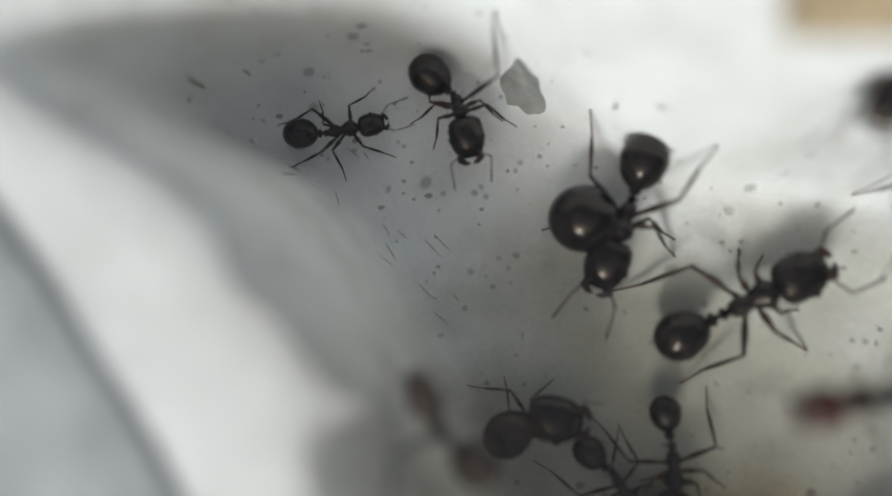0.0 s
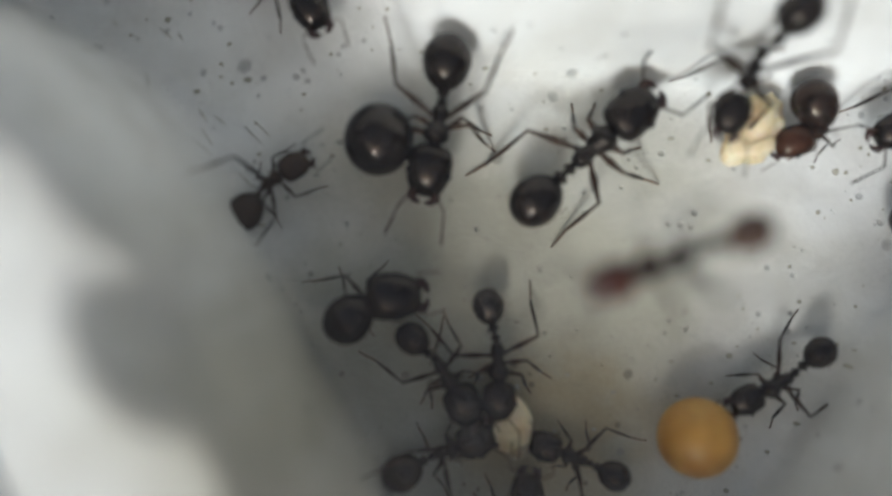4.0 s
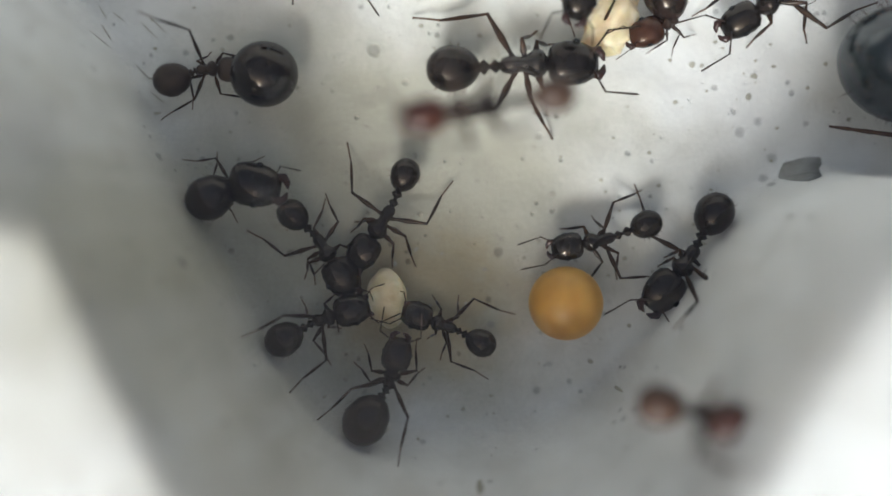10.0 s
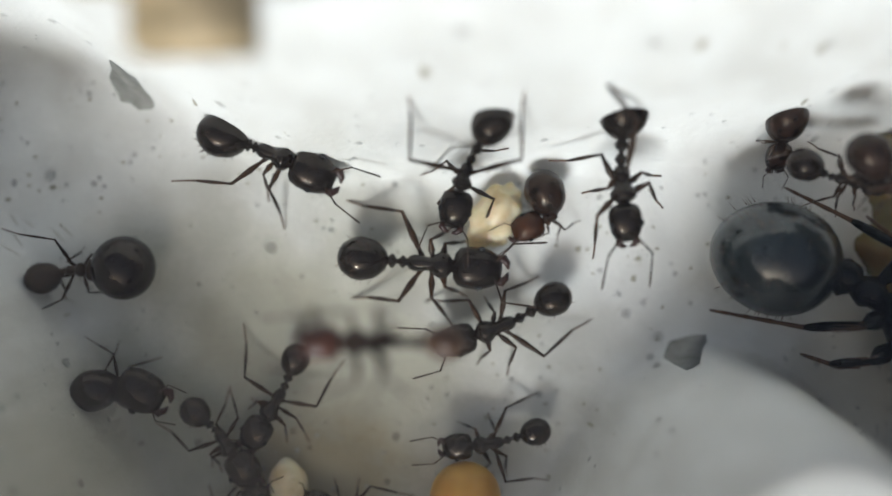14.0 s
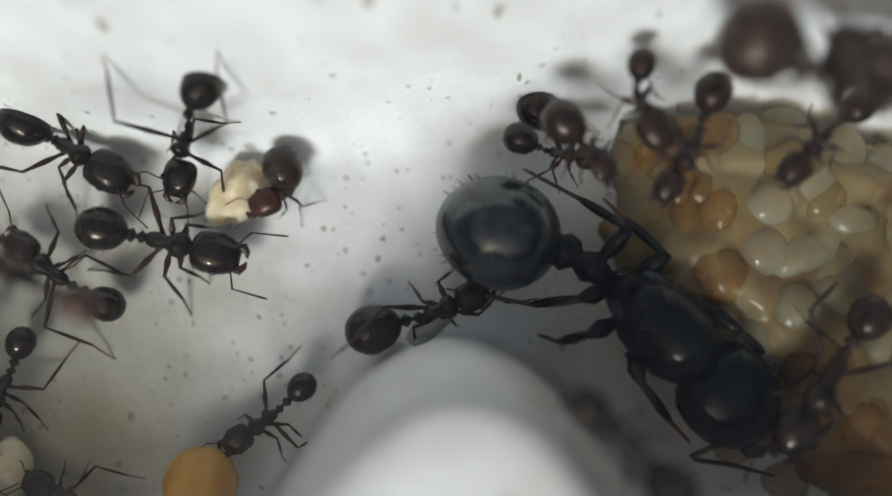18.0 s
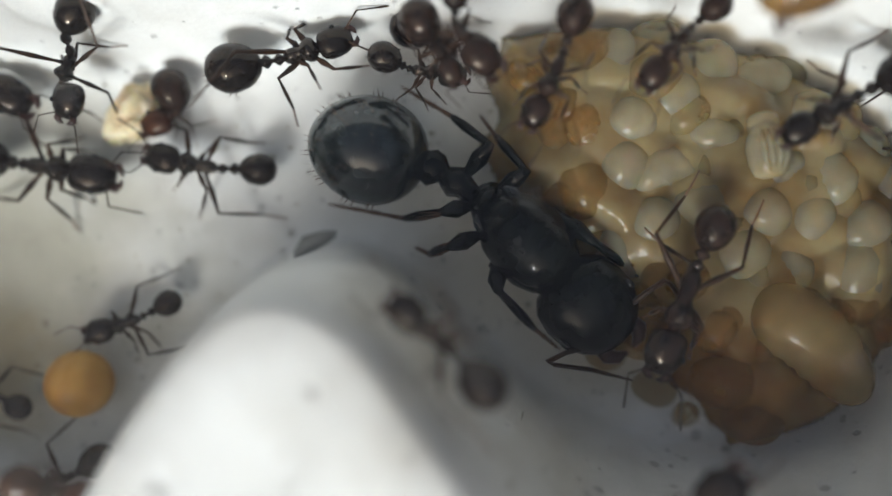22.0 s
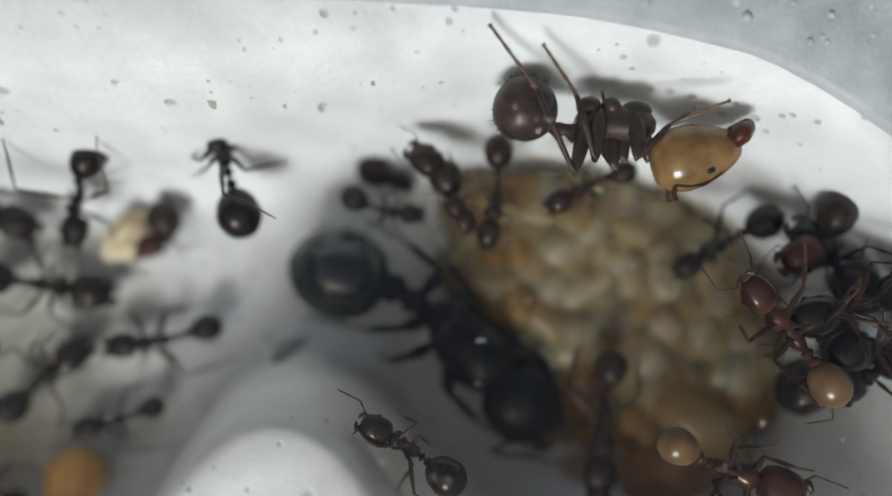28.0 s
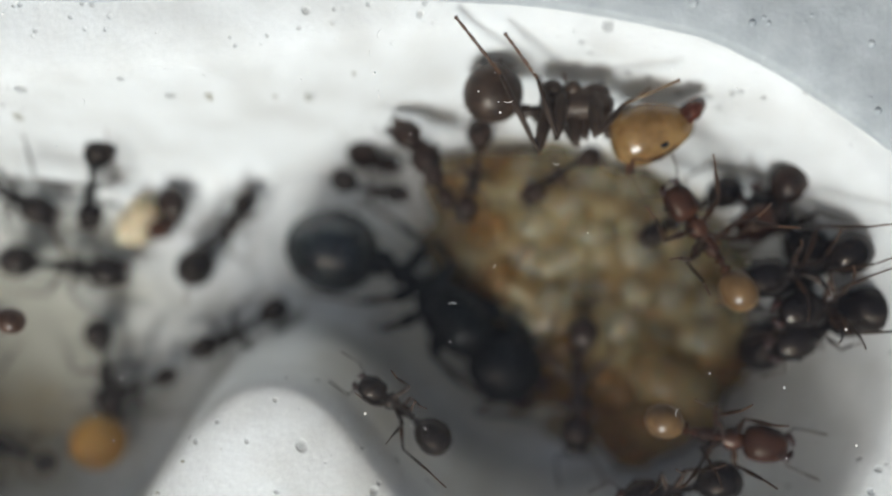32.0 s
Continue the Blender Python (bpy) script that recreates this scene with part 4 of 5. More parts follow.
FEET = {
    "a1": [(-12.1, 23.8), (-11.1, 20.2), (-14.5, 22.6), (-13.4, 19.4), (-17.7, 21.9), (-15.3, 20.0)],
    "a2": [(-5.8, 21.4), (-10.1, 20.7), (-7.6, 21.8), (-11.0, 21.6), (-7.8, 24.7), None],
    "a3": [(-1.4, 17.4), (-6.3, 17.7), (-1.4, 16.8), None, (-0.5, 20.4), (-5.0, 23.4)],
    "a4": [(1.7, 16.9), (2.9, 15.0), (0.9, 17.1), (3.2, 13.6), (-3.6, 15.5), (-1.1, 12.3)],
    "a5": [(-5.3, 12.2), (-3.8, 10.2), (-7.5, 12.9), (-6.5, 7.5), (-10.1, 12.7), (-7.2, 9.6)],
    "a6": [(-2.1, 8.7), (-3.7, 7.4), (-3.4, 11.4), (-4.1, 7.6), None, (-7.2, 9.6)],
    "a7": [(-0.5, 7.9), (-2.1, 9.5), (0.4, 8.0), (-2.2, 9.1), (1.5, 11.4), (-3.0, 13.0)],
    "a8": [(-2.9, 7.1), (-2.7, 5.7), (-4.2, 6.8), (-3.1, 4.2), (-6.0, 5.6), (-4.4, 3.5)],
    "a9": [(0.6, 5.3), (0.8, 7.0), (1.1, 4.5), (1.8, 7.0), (3.1, 3.6), (4.1, 6.3)],
    "a10": [(-1.8, 5.1), (0.2, 5.3), (-2.2, 4.4), (0.5, 4.2), (-3.7, 2.3), (-0.4, 1.0)],
    "a11": [(7.3, 7.4), (6.1, 9.6), (8.9, 7.1), (7.3, 10.2), (10.4, 7.8), (9.9, 11.9)],
    "a12": [(11.0, 6.6), (10.9, 10.4), (11.7, 8.2), (11.1, 10.6), (15.4, 12.1), (9.9, 13.6)],
    "a13": [(7.0, 16.3), (6.2, 17.0), (8.0, 19.9), (4.6, 19.1), (9.1, 22.6), (4.2, 21.8)],
    "a17": [(11.3, 15.0), (13.7, 16.6), (11.3, 13.5), (15.7, 12.2), (14.1, 9.7), (14.1, 14.2)],
    "a19": [(9.6, 11.5), (5.6, 12.7), (11.2, 11.7), (9.0, 14.2), (13.5, 14.7), (10.4, 15.9)],
    "brown": [(-8.5, 16.7), (-6.9, 15.5), (-9.9, 16.0), (-9.2, 13.4), (-11.5, 15.6), (-9.6, 12.7)],
    "b1": [(30.7, 6.4), (28.6, 7.3), (30.6, 6.4), (26.4, 11.8), (31.4, 13.0), (28.5, 14.8)],
    "b2": [(34.2, 15.2), (33.1, 16.8), (35.0, 15.8), (33.4, 18.1), (37.4, 16.0), (36.8, 19.8)],
    "e1": [(19.3, 9.8), (20.7, 10.6), (20.4, 7.8), (21.6, 9.4), (22.9, 5.7), (22.0, 9.1)],
    "e2": [(29.7, 17.0), (33.5, 19.7), (31.6, 14.5), (35.7, 16.5), (33.1, 13.0), (36.8, 15.5)],
    "e4": [(36.9, 11.9), (36.8, 15.0), (37.8, 12.8), (38.4, 15.4), (40.4, 13.8), (40.6, 15.5)],
}
WORDS = {"a15": "dark ant with a red head hanging from the glass lid", "a16": "dark ant with a reddish head hanging from the glass lid",
         "e2": "young red-brown ant with an amber gaster on the glass lid",
         "e3": "young red-brown ant with an amber gaster on the glass lid", "e9": "dark brown ant crowding at the chamber rim", "e10": "dark brown ant crowding at the chamber rim", "e8": "dark brown ant clinging to the glass lid near the rim", "e7": "black ant hanging from the glass lid", "e4": "black ant clinging to the glass lid near the rim",
         "e6": "dark ant with a red head crowding at the chamber rim", "e5": "black ant with a round gaster beside the brood", "e1": "small dark ant under the glass beside the plaster spur",
         "a6": "black ant feeding at a cream grain kernel", "a7": "black ant feeding at a cream grain kernel", "a8": "black ant feeding at a cream grain kernel",
         "a9": "black ant feeding at a cream grain kernel", "a10": "brownish black ant feeding at a cream grain kernel", "a11": "small black ant gnawing at a round yellow seed",
         "a13": "black ant gnawing at a pale crumb", "a14": "dark ant with a red head gnawing at a pale crumb", "a4": "large black ant reaching for a pale crumb",
         "b1": "dark brown nurse ant standing on the brood", "b2": "black nurse ant standing on the brood", "c1": "dark brown ant crowding beside the queen",
         "c2": "dark brown ant crowding beside the queen", "c3": "dark brown nurse ant bending over the brood", "c4": "reddish brown nurse ant bending over the brood",
         "c5": "dark brown ant crouching beside the queen", "brown": "brown ant walking along the plaster wall", "a17": "large black ant walking about the chamber",
         "a12": "black ant walking across the chamber floor", "a5": "large black ant with a big head curled up on the floor"}
THICK = {"e2": 1.15, "e3": 1.15}
made = {}
for n, (key, (z, gl, hl, G, M, H, gz, hz)) in enumerate(ANTS.items()):
    made[key] = ant(WORDS.get(key, "black harvester ant standing on the plaster floor"), z, gl, hl, G, M, H, n, LOOKS.get(key, DARK), key in HANGING,
                    thick=THICK.get(key, 1.0), feet=FEET.get(key), gz=gz, hz=hz, support=z - 1.0 if key[0] in "bc" and key != "brown" else None)


def build_major():
    """The big major by the rim, seen from its flank, feet against the lid and the wall."""
    thing = new("ant")
    thing.matrix_world = place(28.5, 20.7, 9.3)
    tagged(thing, "major ant with an amber head clinging to wall and lid", "ant", "ants of the colony")
    at = lambda x, y, z: Vector((x - 28.5, y - 20.7, z - 9.3))
    gaster = part("gaster", body([(x, w * (1 - 0.025 * (k in (5, 9))), h * (1 - 0.025 * (k in (5, 9))), l) for k, (x, w, h, l) in enumerate(egg(2.5, 2.55, 2.3, -0.06, 17))], at(25.25, 21.6, 9.1), radians(-25), 0, 26), UMBER, thing)
    bm = bmesh.new()
    bristles(bm, at(25.25, 21.6, 9.1), 2.5, 2.5, radians(-25), random.Random(9), 70, 0.34)
    part("bristles", bm, TARSUS, gaster, "fine pale hairs")
    bm = bmesh.new()
    tube(bm, [at(26.2, 20.9, 9.1), at(26.5, 20.75, 9.1), at(26.75, 20.8, 9.15), at(27.0, 20.65, 9.1), at(27.3, 20.8, 9.15), at(27.7, 20.8, 9.2)], (0.2, 0.36, 0.22, 0.38, 0.26, 0.2), 12)
    part("petiole", bm, UMBER, thing)
    bm = body([(-1.45, .2, .3, 0), (-1.25, .62, .6, 0), (-0.8, .78, .7, 0), (-0.45, .66, .66, 0), (-0.1, .74, .7, 0), (0.4, .72, .7, .05), (0.9, .8, .75, .05), (1.3, .62, .6, 0), (1.6, .3, .35, -.05)], at(28.6, 21.0, 9.1), radians(-3), 0, 18)
    meso = part("mesosoma", bm, UMBER, thing)
    for x, y, size in ((27.65, 21.65, 0.95), (28.5, 21.6, 0.8), (29.45, 21.45, 1.25)):
        part("plate", body(egg(size, 0.8, 1.1, 0, 11), at(x, y, 9.25), 0, 0, 14), UMBER, meso)
    turn = radians(14)
    head = part("head", body([(-1.7, .35, .3, 0), (-1.6, .8, .6, 0), (-1.25, 1.12, .9, 0), (-0.6, 1.27, 1.05, 0), (0.1, 1.22, 1.05, 0), (0.8, 1.0, .9, 0), (1.35, .72, .66, 0), (1.65, .5, .45, 0), (1.75, .25, .25, 0)], at(31.75, 19.75, 9.2), turn, 0, 26, 2.1), AMBER, thing, "smooth amber head")
    for lift in (0.28, -0.28):
        bm = bmesh.new()
        p = [at(32.95, 20.2, 9.4 + lift), at(33.35, 20.5, 9.45 + lift), at(33.65, 20.75, 9.4 + lift * 0.6), at(33.85, 20.6, 9.35 + lift * 0.2)]
        tube(bm, p, (0.36, 0.44, 0.36, 0.12), 10)
        part("mandible", bm, RED, head, "dark red jaw")
    part("eye", body(egg(0.42, 0.3, 0.2, 0, 9), at(32.0, 19.1, 10.02), turn, 0, 12), EYE, head)
    for lift in (0.1, -0.6):
        bm = bmesh.new()
        p = [at(32.9, 19.6, 9.6 + lift * 0.6), at(32.5, 19.0, 9.6 + lift), at(31.9, 18.6, 9.6 + lift), at(31.2, 18.55, 9.6 + lift), at(30.8, 18.6, 9.6 + lift), at(30.75, 18.3, 9.5 + lift), at(30.8, 18.0, 9.5 + lift)]
        tube(bm, p, (0.08, 0.07, 0.07, 0.08, 0.1, 0.11, 0.1), 8)
        part("antenna", bm, RUST, head)
    limbs = [((27.6, 21.3, 9.5), (26.83, 18.99, 10.2), (25.4, 21.98, 10.8), (23.67, 24.16, 11.3), TARSUS), ((28.0, 21.4, 9.6), (27.6, 19.5, 10.2), (26.88, 21.76, 10.7), (25.57, 23.44, 11.3), TARSUS),
             ((29.4, 21.3, 9.6), (29.2, 19.5, 10.2), (30.35, 20.7, 10.4), (32.46, 21.5, 10.9), TAWNY), ((28.5, 21.0, 9.0), (28.5, 19.2, 9.6), (28.0, 20.6, 8.6), (27.2, 22.2, 8.9), TARSUS),
             ((29.0, 21.0, 8.9), (28.9, 19.5, 9.4), (28.6, 20.9, 8.5), (28.2, 22.3, 9.2), TARSUS), ((29.8, 21.0, 8.8), (30.0, 19.6, 9.0), (30.8, 20.9, 8.6), (31.8, 21.6, 9.2), TAWNY)]
    for hip, knee, shin, foot, tip in limbs:
        a, b, c, d = at(*hip), at(*knee), at(*shin), at(*foot)
        bm = bmesh.new()
        tube(bm, [a, a.lerp(b, .12), a.lerp(b, .45), a.lerp(b, .85), b, b.lerp(c, .1), b.lerp(c, .55), c], (.2, .24, .33, .22, .14, .1, .14, .09), 10)
        leg = part("leg", bm, UMBER, thing)
        bm = bmesh.new()
        tube(bm, [c.lerp(d, k) for k in (0, .3, .33, .55, .58, .76, .79, .93, 1)], (.08, .06, .085, .055, .08, .05, .075, .05, .09), 7)
        part("tarsus", bm, tip, leg, "pale tan foot")
    return thing


major = build_major()


def build_queen():
    z = 2.6
    q = new("queen_ant")
    q.matrix_world = place(22.3, 12.5, z, 0)
    tagged(q, "large black queen ant with a swollen glossy gaster", "ant", "ants of the colony")
    at = lambda x, y, dz=0.0: Vector((x - 22.3, y - 12.5, dz))
    yaw = math.atan2(14.7 - 15.5, 20.2 - 17.7)
    gaster = part("gaster", body(egg(4.7, 4.2, 3.9, 0.05, 17), at(17.6, 15.5), yaw, 0, 32), QUEEN, q)
    bm = bmesh.new()
    bristles(bm, at(17.6, 15.5), 4.7, 4.2, yaw, random.Random(3), 70, 0.34)
    part("bristles", bm, TARSUS, gaster, "fine pale hairs")
    bm = bmesh.new()
    tube(bm, [at(19.4, 14.95), at(19.75, 14.85, .05), at(20.05, 14.75, .1), at(20.3, 14.65, .1), at(20.5, 14.5), at(20.7, 14.35, .05), at(20.95, 14.2, .1), at(21.25, 14.0, .05), at(21.65, 13.6)], (0.42, 0.6, 0.74, 0.62, 0.38, 0.52, 0.66, 0.5, 0.4), 16)
    part("petiole", bm, QUEEN_BODY, q)
    t = math.atan2(9.4 - 14, 25.6 - 21.3)
    thorax = part("mesosoma", body([(-2.5, .3, .4, -.1), (-2.3, .62, .65, -.05), (-1.9, .86, .85, 0), (-1.4, 1.05, 1.05, .05), (-0.7, 1.45, 1.3, .1), (0.2, 1.62, 1.45, .15), (1.1, 1.55, 1.4, .12), (1.8, 1.25, 1.15, .05), (2.3, .85, .8, 0), (2.6, .5, .5, 0)], at(23.45, 12.1), t, 0, 28), QUEEN_BODY, q)
    ahead = Vector((math.cos(t), math.sin(t)))
    aside = Vector((-ahead.y, ahead.x))
    for name, off, l, w, lift in (("scutum", 0.7, 2.9, 2.75, 0.68), ("scutellum", -1.2, 1.1, 1.7, 0.72), ("propodeum", -2.0, 0.8, 1.25, 0.3)):
        p = Vector((23.45, 12.1)) + ahead * off
        part(name, body(egg(l, w, 2.0, 0.05, 13), at(p.x, p.y, lift), t, 0, 24), QUEEN_BODY, thorax)
    for s_ in (1, -1):
        p = Vector((23.45, 12.1)) - ahead * 1.5 + aside * s_ * 0.85
        part("wing_scar", body(egg(0.75, 0.42, 0.5, 0, 9), at(p.x, p.y, 0.75), t + s_ * 0.5, 0, 12), QUEEN, thorax, "glossy stub of a shed wing")
    mid = Vector((26.0, 9.35))
    head = part("head", body([(-1.75, .75, .5, 0), (-1.62, 1.3, .8, 0), (-1.2, 1.68, 1.08, 0), (-.4, 1.86, 1.2, 0), (.4, 1.8, 1.15, 0), (1.05, 1.5, .95, 0), (1.45, 1.15, .7, 0), (1.68, .8, .5, 0), (1.75, .4, .3, 0)], at(mid.x, mid.y), t, 0.15, 28, 2.25), QUEEN_BODY, q)
    for s_ in (1, -1):
        p = mid + ahead * 0.25 + aside * s_ * 1.66
        part("eye", body(egg(0.55, 0.3, 0.42, 0, 9), at(p.x, p.y, 0.45), t, 0, 12), EYE, head)
        p = [mid + ahead * f + aside * s_ * w for f, w in ((1.45, 0.75), (1.85, 0.8), (2.15, 0.55), (2.25, 0.15))]
        bm = bmesh.new()
        tube(bm, [at(v.x, v.y, -0.25) for v in p], (0.32, 0.34, 0.26, 0.08), 10)
        part("mandible", bm, JAW, head)
    for pts in (((25.9, 7.9, .3), (25.0, 7.7, .5), (24.35, 7.35, .3), (24.6, 7.2, .2), (26.0, 6.95, -.2), (27.7, 6.45, -.6)), ((27.1, 9.2, .3), (27.9, 9.9, .7), (28.6, 10.4, .9), (28.9, 10.2, .8), (29.6, 9.2, .4), (30.2, 8.3, .1))):
        bm = bmesh.new()
        tube(bm, [at(*v) for v in pts], (0.12, 0.1, 0.11, 0.09, 0.1, 0.05), 8)
        part("antenna", bm, LEG, head)
    # hip, knee, end of the shin and foot of the six legs; the two short shins carry pale fringes
    limbs = [((21.3, 14.4), (22.25, 15.5), (20.8, 16.8), (18.75, 18.2), 0), ((22.4, 13.7), (23.6, 14.5), (22.5, 16.0), (21.9, 17.0), 0), ((24.6, 13.0), (26.0, 11.9), (28.0, 10.5), (29.1, 9.8), 0),
             ((21.6, 13.3), (20.5, 13.05), (18.9, 12.85), (15.7, 13.5), 1), ((21.9, 12.2), (20.75, 11.75), (19.85, 11.45), (19.2, 11.7), 1), ((22.4, 11.0), (22.5, 10.1), (23.9, 8.5), (25.0, 7.5), 0)]
    rnd_q = random.Random(12)
    for *f, fringe in limbs:
        bm = bmesh.new()
        a, b, c, d = [at(x, y, dz) for (x, y), dz in zip(f, (0.0, 0.8, -0.6, -1.7))]
        tube(bm, [a, a.lerp(b, .12), a.lerp(b, .3), a.lerp(b, .6), a.lerp(b, .9), b, b.lerp(c, .08), b.lerp(c, .3), b.lerp(c, .65), b.lerp(c, .92), c], (.26, .2, .27, .36, .24, .19, .14, .17, .2, .15, .11), 12)
        leg = part("leg", bm, QUEEN_BODY, q)
        bm = bmesh.new()
        tube(bm, [c.lerp(d, k) for k in (0, .3, .33, .55, .58, .78, .8, 1)], (.1, .075, .1, .07, .09, .06, .08, .04), 8)
        part("tarsus", bm, TARSUS, leg)
        if fringe:
            bm = bmesh.new()
            for _ in range(16):
                p = b.lerp(c, rnd_q.uniform(0.0, 0.5)) + Vector((rnd_q.uniform(-.1, .1), rnd_q.uniform(-.2, .2), rnd_q.uniform(0, .2)))
                tube(bm, [p, p + (c - b).normalized() * rnd_q.uniform(0.7, 1.3) + Vector((0, rnd_q.uniform(-.12, .12), .1))], (.03, .008), 4)
            part("bristles", bm, TARSUS, leg, "fringe of pale stiff hairs")
    return q


build_queen()

# ---- food ----
bm = body(egg(2.75, 2.75, 2.6, 0, 15), (0, 0, 0), 0, 0, 28)
yellow_seed = ob = part("seed", bm, BALL)
tagged(ob, "round yellow seed on the chamber floor", "seed")
black_seed = ob = part("seed", body(egg(2.5, 2.4, 2.3, 0, 15), (0, 0, 0), 0, 0, 28), CHITIN)
tagged(ob, "round glossy black seed on the chamber floor", "seed")
def lumpy(length, width, tall, seed, rough):
    bm = bmesh.new()
    bmesh.ops.create_icosphere(bm, subdivisions=4, radius=1)
    for v in bm.verts:
        n = noise.noise(v.co * 1.3 + Vector((seed, 0, 0))) * rough + noise.noise(v.co * 3.1 + Vector((0, seed, 0))) * rough * 0.5
        chip = 0.12 * rough * (noise.cell(v.co * 2.2 + Vector((seed, seed, 0))) - 0.5)
        v.co = v.co * (1 + n + chip)
        v.co.x, v.co.y, v.co.z = v.co.x * length / 2, v.co.y * width / 2, v.co.z * tall / 2
    return bm


ob = part("food", lumpy(2.2, 1.5, 1.3, 2.0, 0.12), CRUMB)
ob.matrix_world = place(-0.9, 6.9, 0.7, 100)
tagged(ob, "cream coloured grain kernel between feeding ants", "food")
ob = part("food", lumpy(2.7, 1.9, 1.3, 7.0, 0.35), CRUMB)
ob.matrix_world = place(7.5, 17.4, 0.7, 60)
tagged(ob, "pale crumb of nut that ants are eating", "food")

# ---- brood ----
def grub(length, curl, plump, seed):
    """A legless larva: a ringed, tapered body, straight or curled in a C."""
    r = random.Random(seed)
    bm = bmesh.new()
    n = 23
    pts, rad = [], []
    for i in range(n):
        k = 0.5 - 0.5 * math.cos(math.pi * i / (n - 1))
        a = (k - 0.5) * curl
        if curl > 0.2:
            big = length / curl
            p = Vector((big * math.sin(a), big * (math.cos(a) - math.cos(curl / 2)), 0))
        else:
            p = Vector(((k - 0.5) * length, 0, 0))
        round_off = math.sqrt(max(0.0, 1 - abs(2 * k - 1) ** 2.6)) ** 0.9
        pts.append(p)
        rad.append(max(0.05, plump * round_off * (1.1 - 0.32 * k) * (1 + 0.03 * round_off ** 5 * (-1) ** i)))
    tube(bm, pts, rad, 14)
    c = sum((v.co for v in bm.verts), Vector()) / len(bm.verts)
    bmesh.ops.translate(bm, verts=bm.verts, vec=-c)
    return bm


# place, length, heading and kind of the larvae and pupae that lie on top
GRUBS = [(26.0, 19.0, 2.0, 30, "round"), (27.4, 18.9, 2.3, 80, "bent"), (27.6, 16.4, 1.75, 0, "round"), (30.6, 16.3, 2.1, 150, "curled"), (29.0, 14.2, 2.4, 10, "curled"),
         (30.5, 13.0, 2.4, 12, "bent"), (34.2, 12.4, 2.2, 70, "egg"), (25.9, 13.8, 1.9, 100, "round"), (36.2, 12.3, 1.6, 40, "round"), (32.8, 17.7, 2.6, 20, "bent"), (35.2, 14.3, 2.2, 110, "bent"),
         (36.0, 10.4, 2.7, 95, "egg"), (30.7, 18.4, 2.0, 60, "round"), (28.4, 12.5, 1.8, 40, "round"), (32.6, 12.9, 1.7, 140, "round"), (33.4, 14.4, 1.8, 30, "bent"), (27.3, 14.7, 1.9, 70, "round"),
         (24.9, 15.9, 2.3, 100, "egg"), (24.6, 17.3, 1.9, 75, "egg"), (29.2, 17.3, 1.9, 20, "round"), (29.0, 19.6, 2.0, 10, "bent"), (34.4, 16.3, 2.1, 60, "round"), (36.7, 15.6, 2.0, 160, "bent"),
         (37.6, 13.8, 1.9, 20, "round"), (33.7, 10.9, 1.8, 120, "bent"), (31.6, 11.3, 2.0, 15, "round"), (27.2, 11.4, 2.0, 130, "egg"), (34.3, 18.9, 2.0, 20, "round"), (36.0, 17.6, 1.8, 50, "round")]
PUPAE = [(26.9, 7.3, 2.9, 15), (31.3, 6.6, 3.0, 25), (28.9, 5.8, 2.9, -10), (30.7, 8.5, 1.9, 70), (28.1, 9.3, 2.4, 130), (32.4, 4.9, 2.6, 5), (37.2, 8.7, 2.5, 60), (26.1, 9.3, 1.8, 20), (29.7, 10.4, 2.0, 40), (32.6, 9.0, 2.1, 80), (30.2, 4.6, 2.2, 20)]


def pile(x, y):
    """The height of the heap of brood."""
    edge = max(0.0, min(1.0, read(GRID_FOOT, x, y) / 2.5))
    off = max(0.0, min(1.0, ((x - 22.3) * 0.73 + (y - 12.4) * 0.68 - 1.0 + 0.8 * noise.noise(Vector((x * 0.7, y * 0.7, 1)))) / 2.5))
    off = min(off, max(0.0, min(1.0, (x - 22.4 + 1.2 * noise.noise(Vector((x * 0.5, y * 0.6, 4)))) / 3.0)))
    return 2.3 * min(edge, off) ** 0.6


def build_heap():
    """The packed eggs and small grubs under the larger ones: one wet, amber mass of soft swellings."""
    r = random.Random(17)
    lumps = [(r.uniform(21, 40), r.uniform(3, 21), r.uniform(0.55, 1.15)) for _ in range(520)]
    near = {}
    for lx, ly, size in lumps:
        for i in range(int(lx) - 1, int(lx) + 2):
            for j in range(int(ly) - 1, int(ly) + 2):
                near.setdefault((i, j), []).append((lx, ly, size))
    xs, ys = np.arange(20.5, 41.0, 0.16), np.arange(2.6, 21.4, 0.16)
    idx, tall, verts, faces = {}, {}, [], []
    for i, x in enumerate(xs):
        for j, y in enumerate(ys):
            h = pile(x, y)
            swell = sum(max(0.0, 1 - ((x - lx) ** 2 + (y - ly) ** 2) / size ** 2) ** 4 * size ** 4 for lx, ly, size in near.get((int(x), int(y)), ())) ** 0.25
            idx[i, j], tall[i, j] = len(verts), h
            verts.append((x * MM, y * MM, (ground(x, y) - 0.3 + min(h, 1.0) * (0.62 + 0.4 * swell) + h) * MM))
    for i, j in idx:
        q = [(i, j), (i + 1, j), (i + 1, j + 1), (i, j + 1)]
        if all(k in idx for k in q) and max(tall[k] for k in q) > 0.01:
            faces.append([idx[k] for k in q])
    me = bpy.data.meshes.new("brood_heap")
    me.from_pydata(verts, [], faces)
    me.polygons.foreach_set("use_smooth", np.ones(len(faces), bool))
    me.materials.append(HEAP)
    tagged(new("brood_heap", me), "wet amber mass of packed eggs and small grubs", "brood", kind="stuff")


build_heap()
rnd = random.Random(5)
grub_meshes = {}


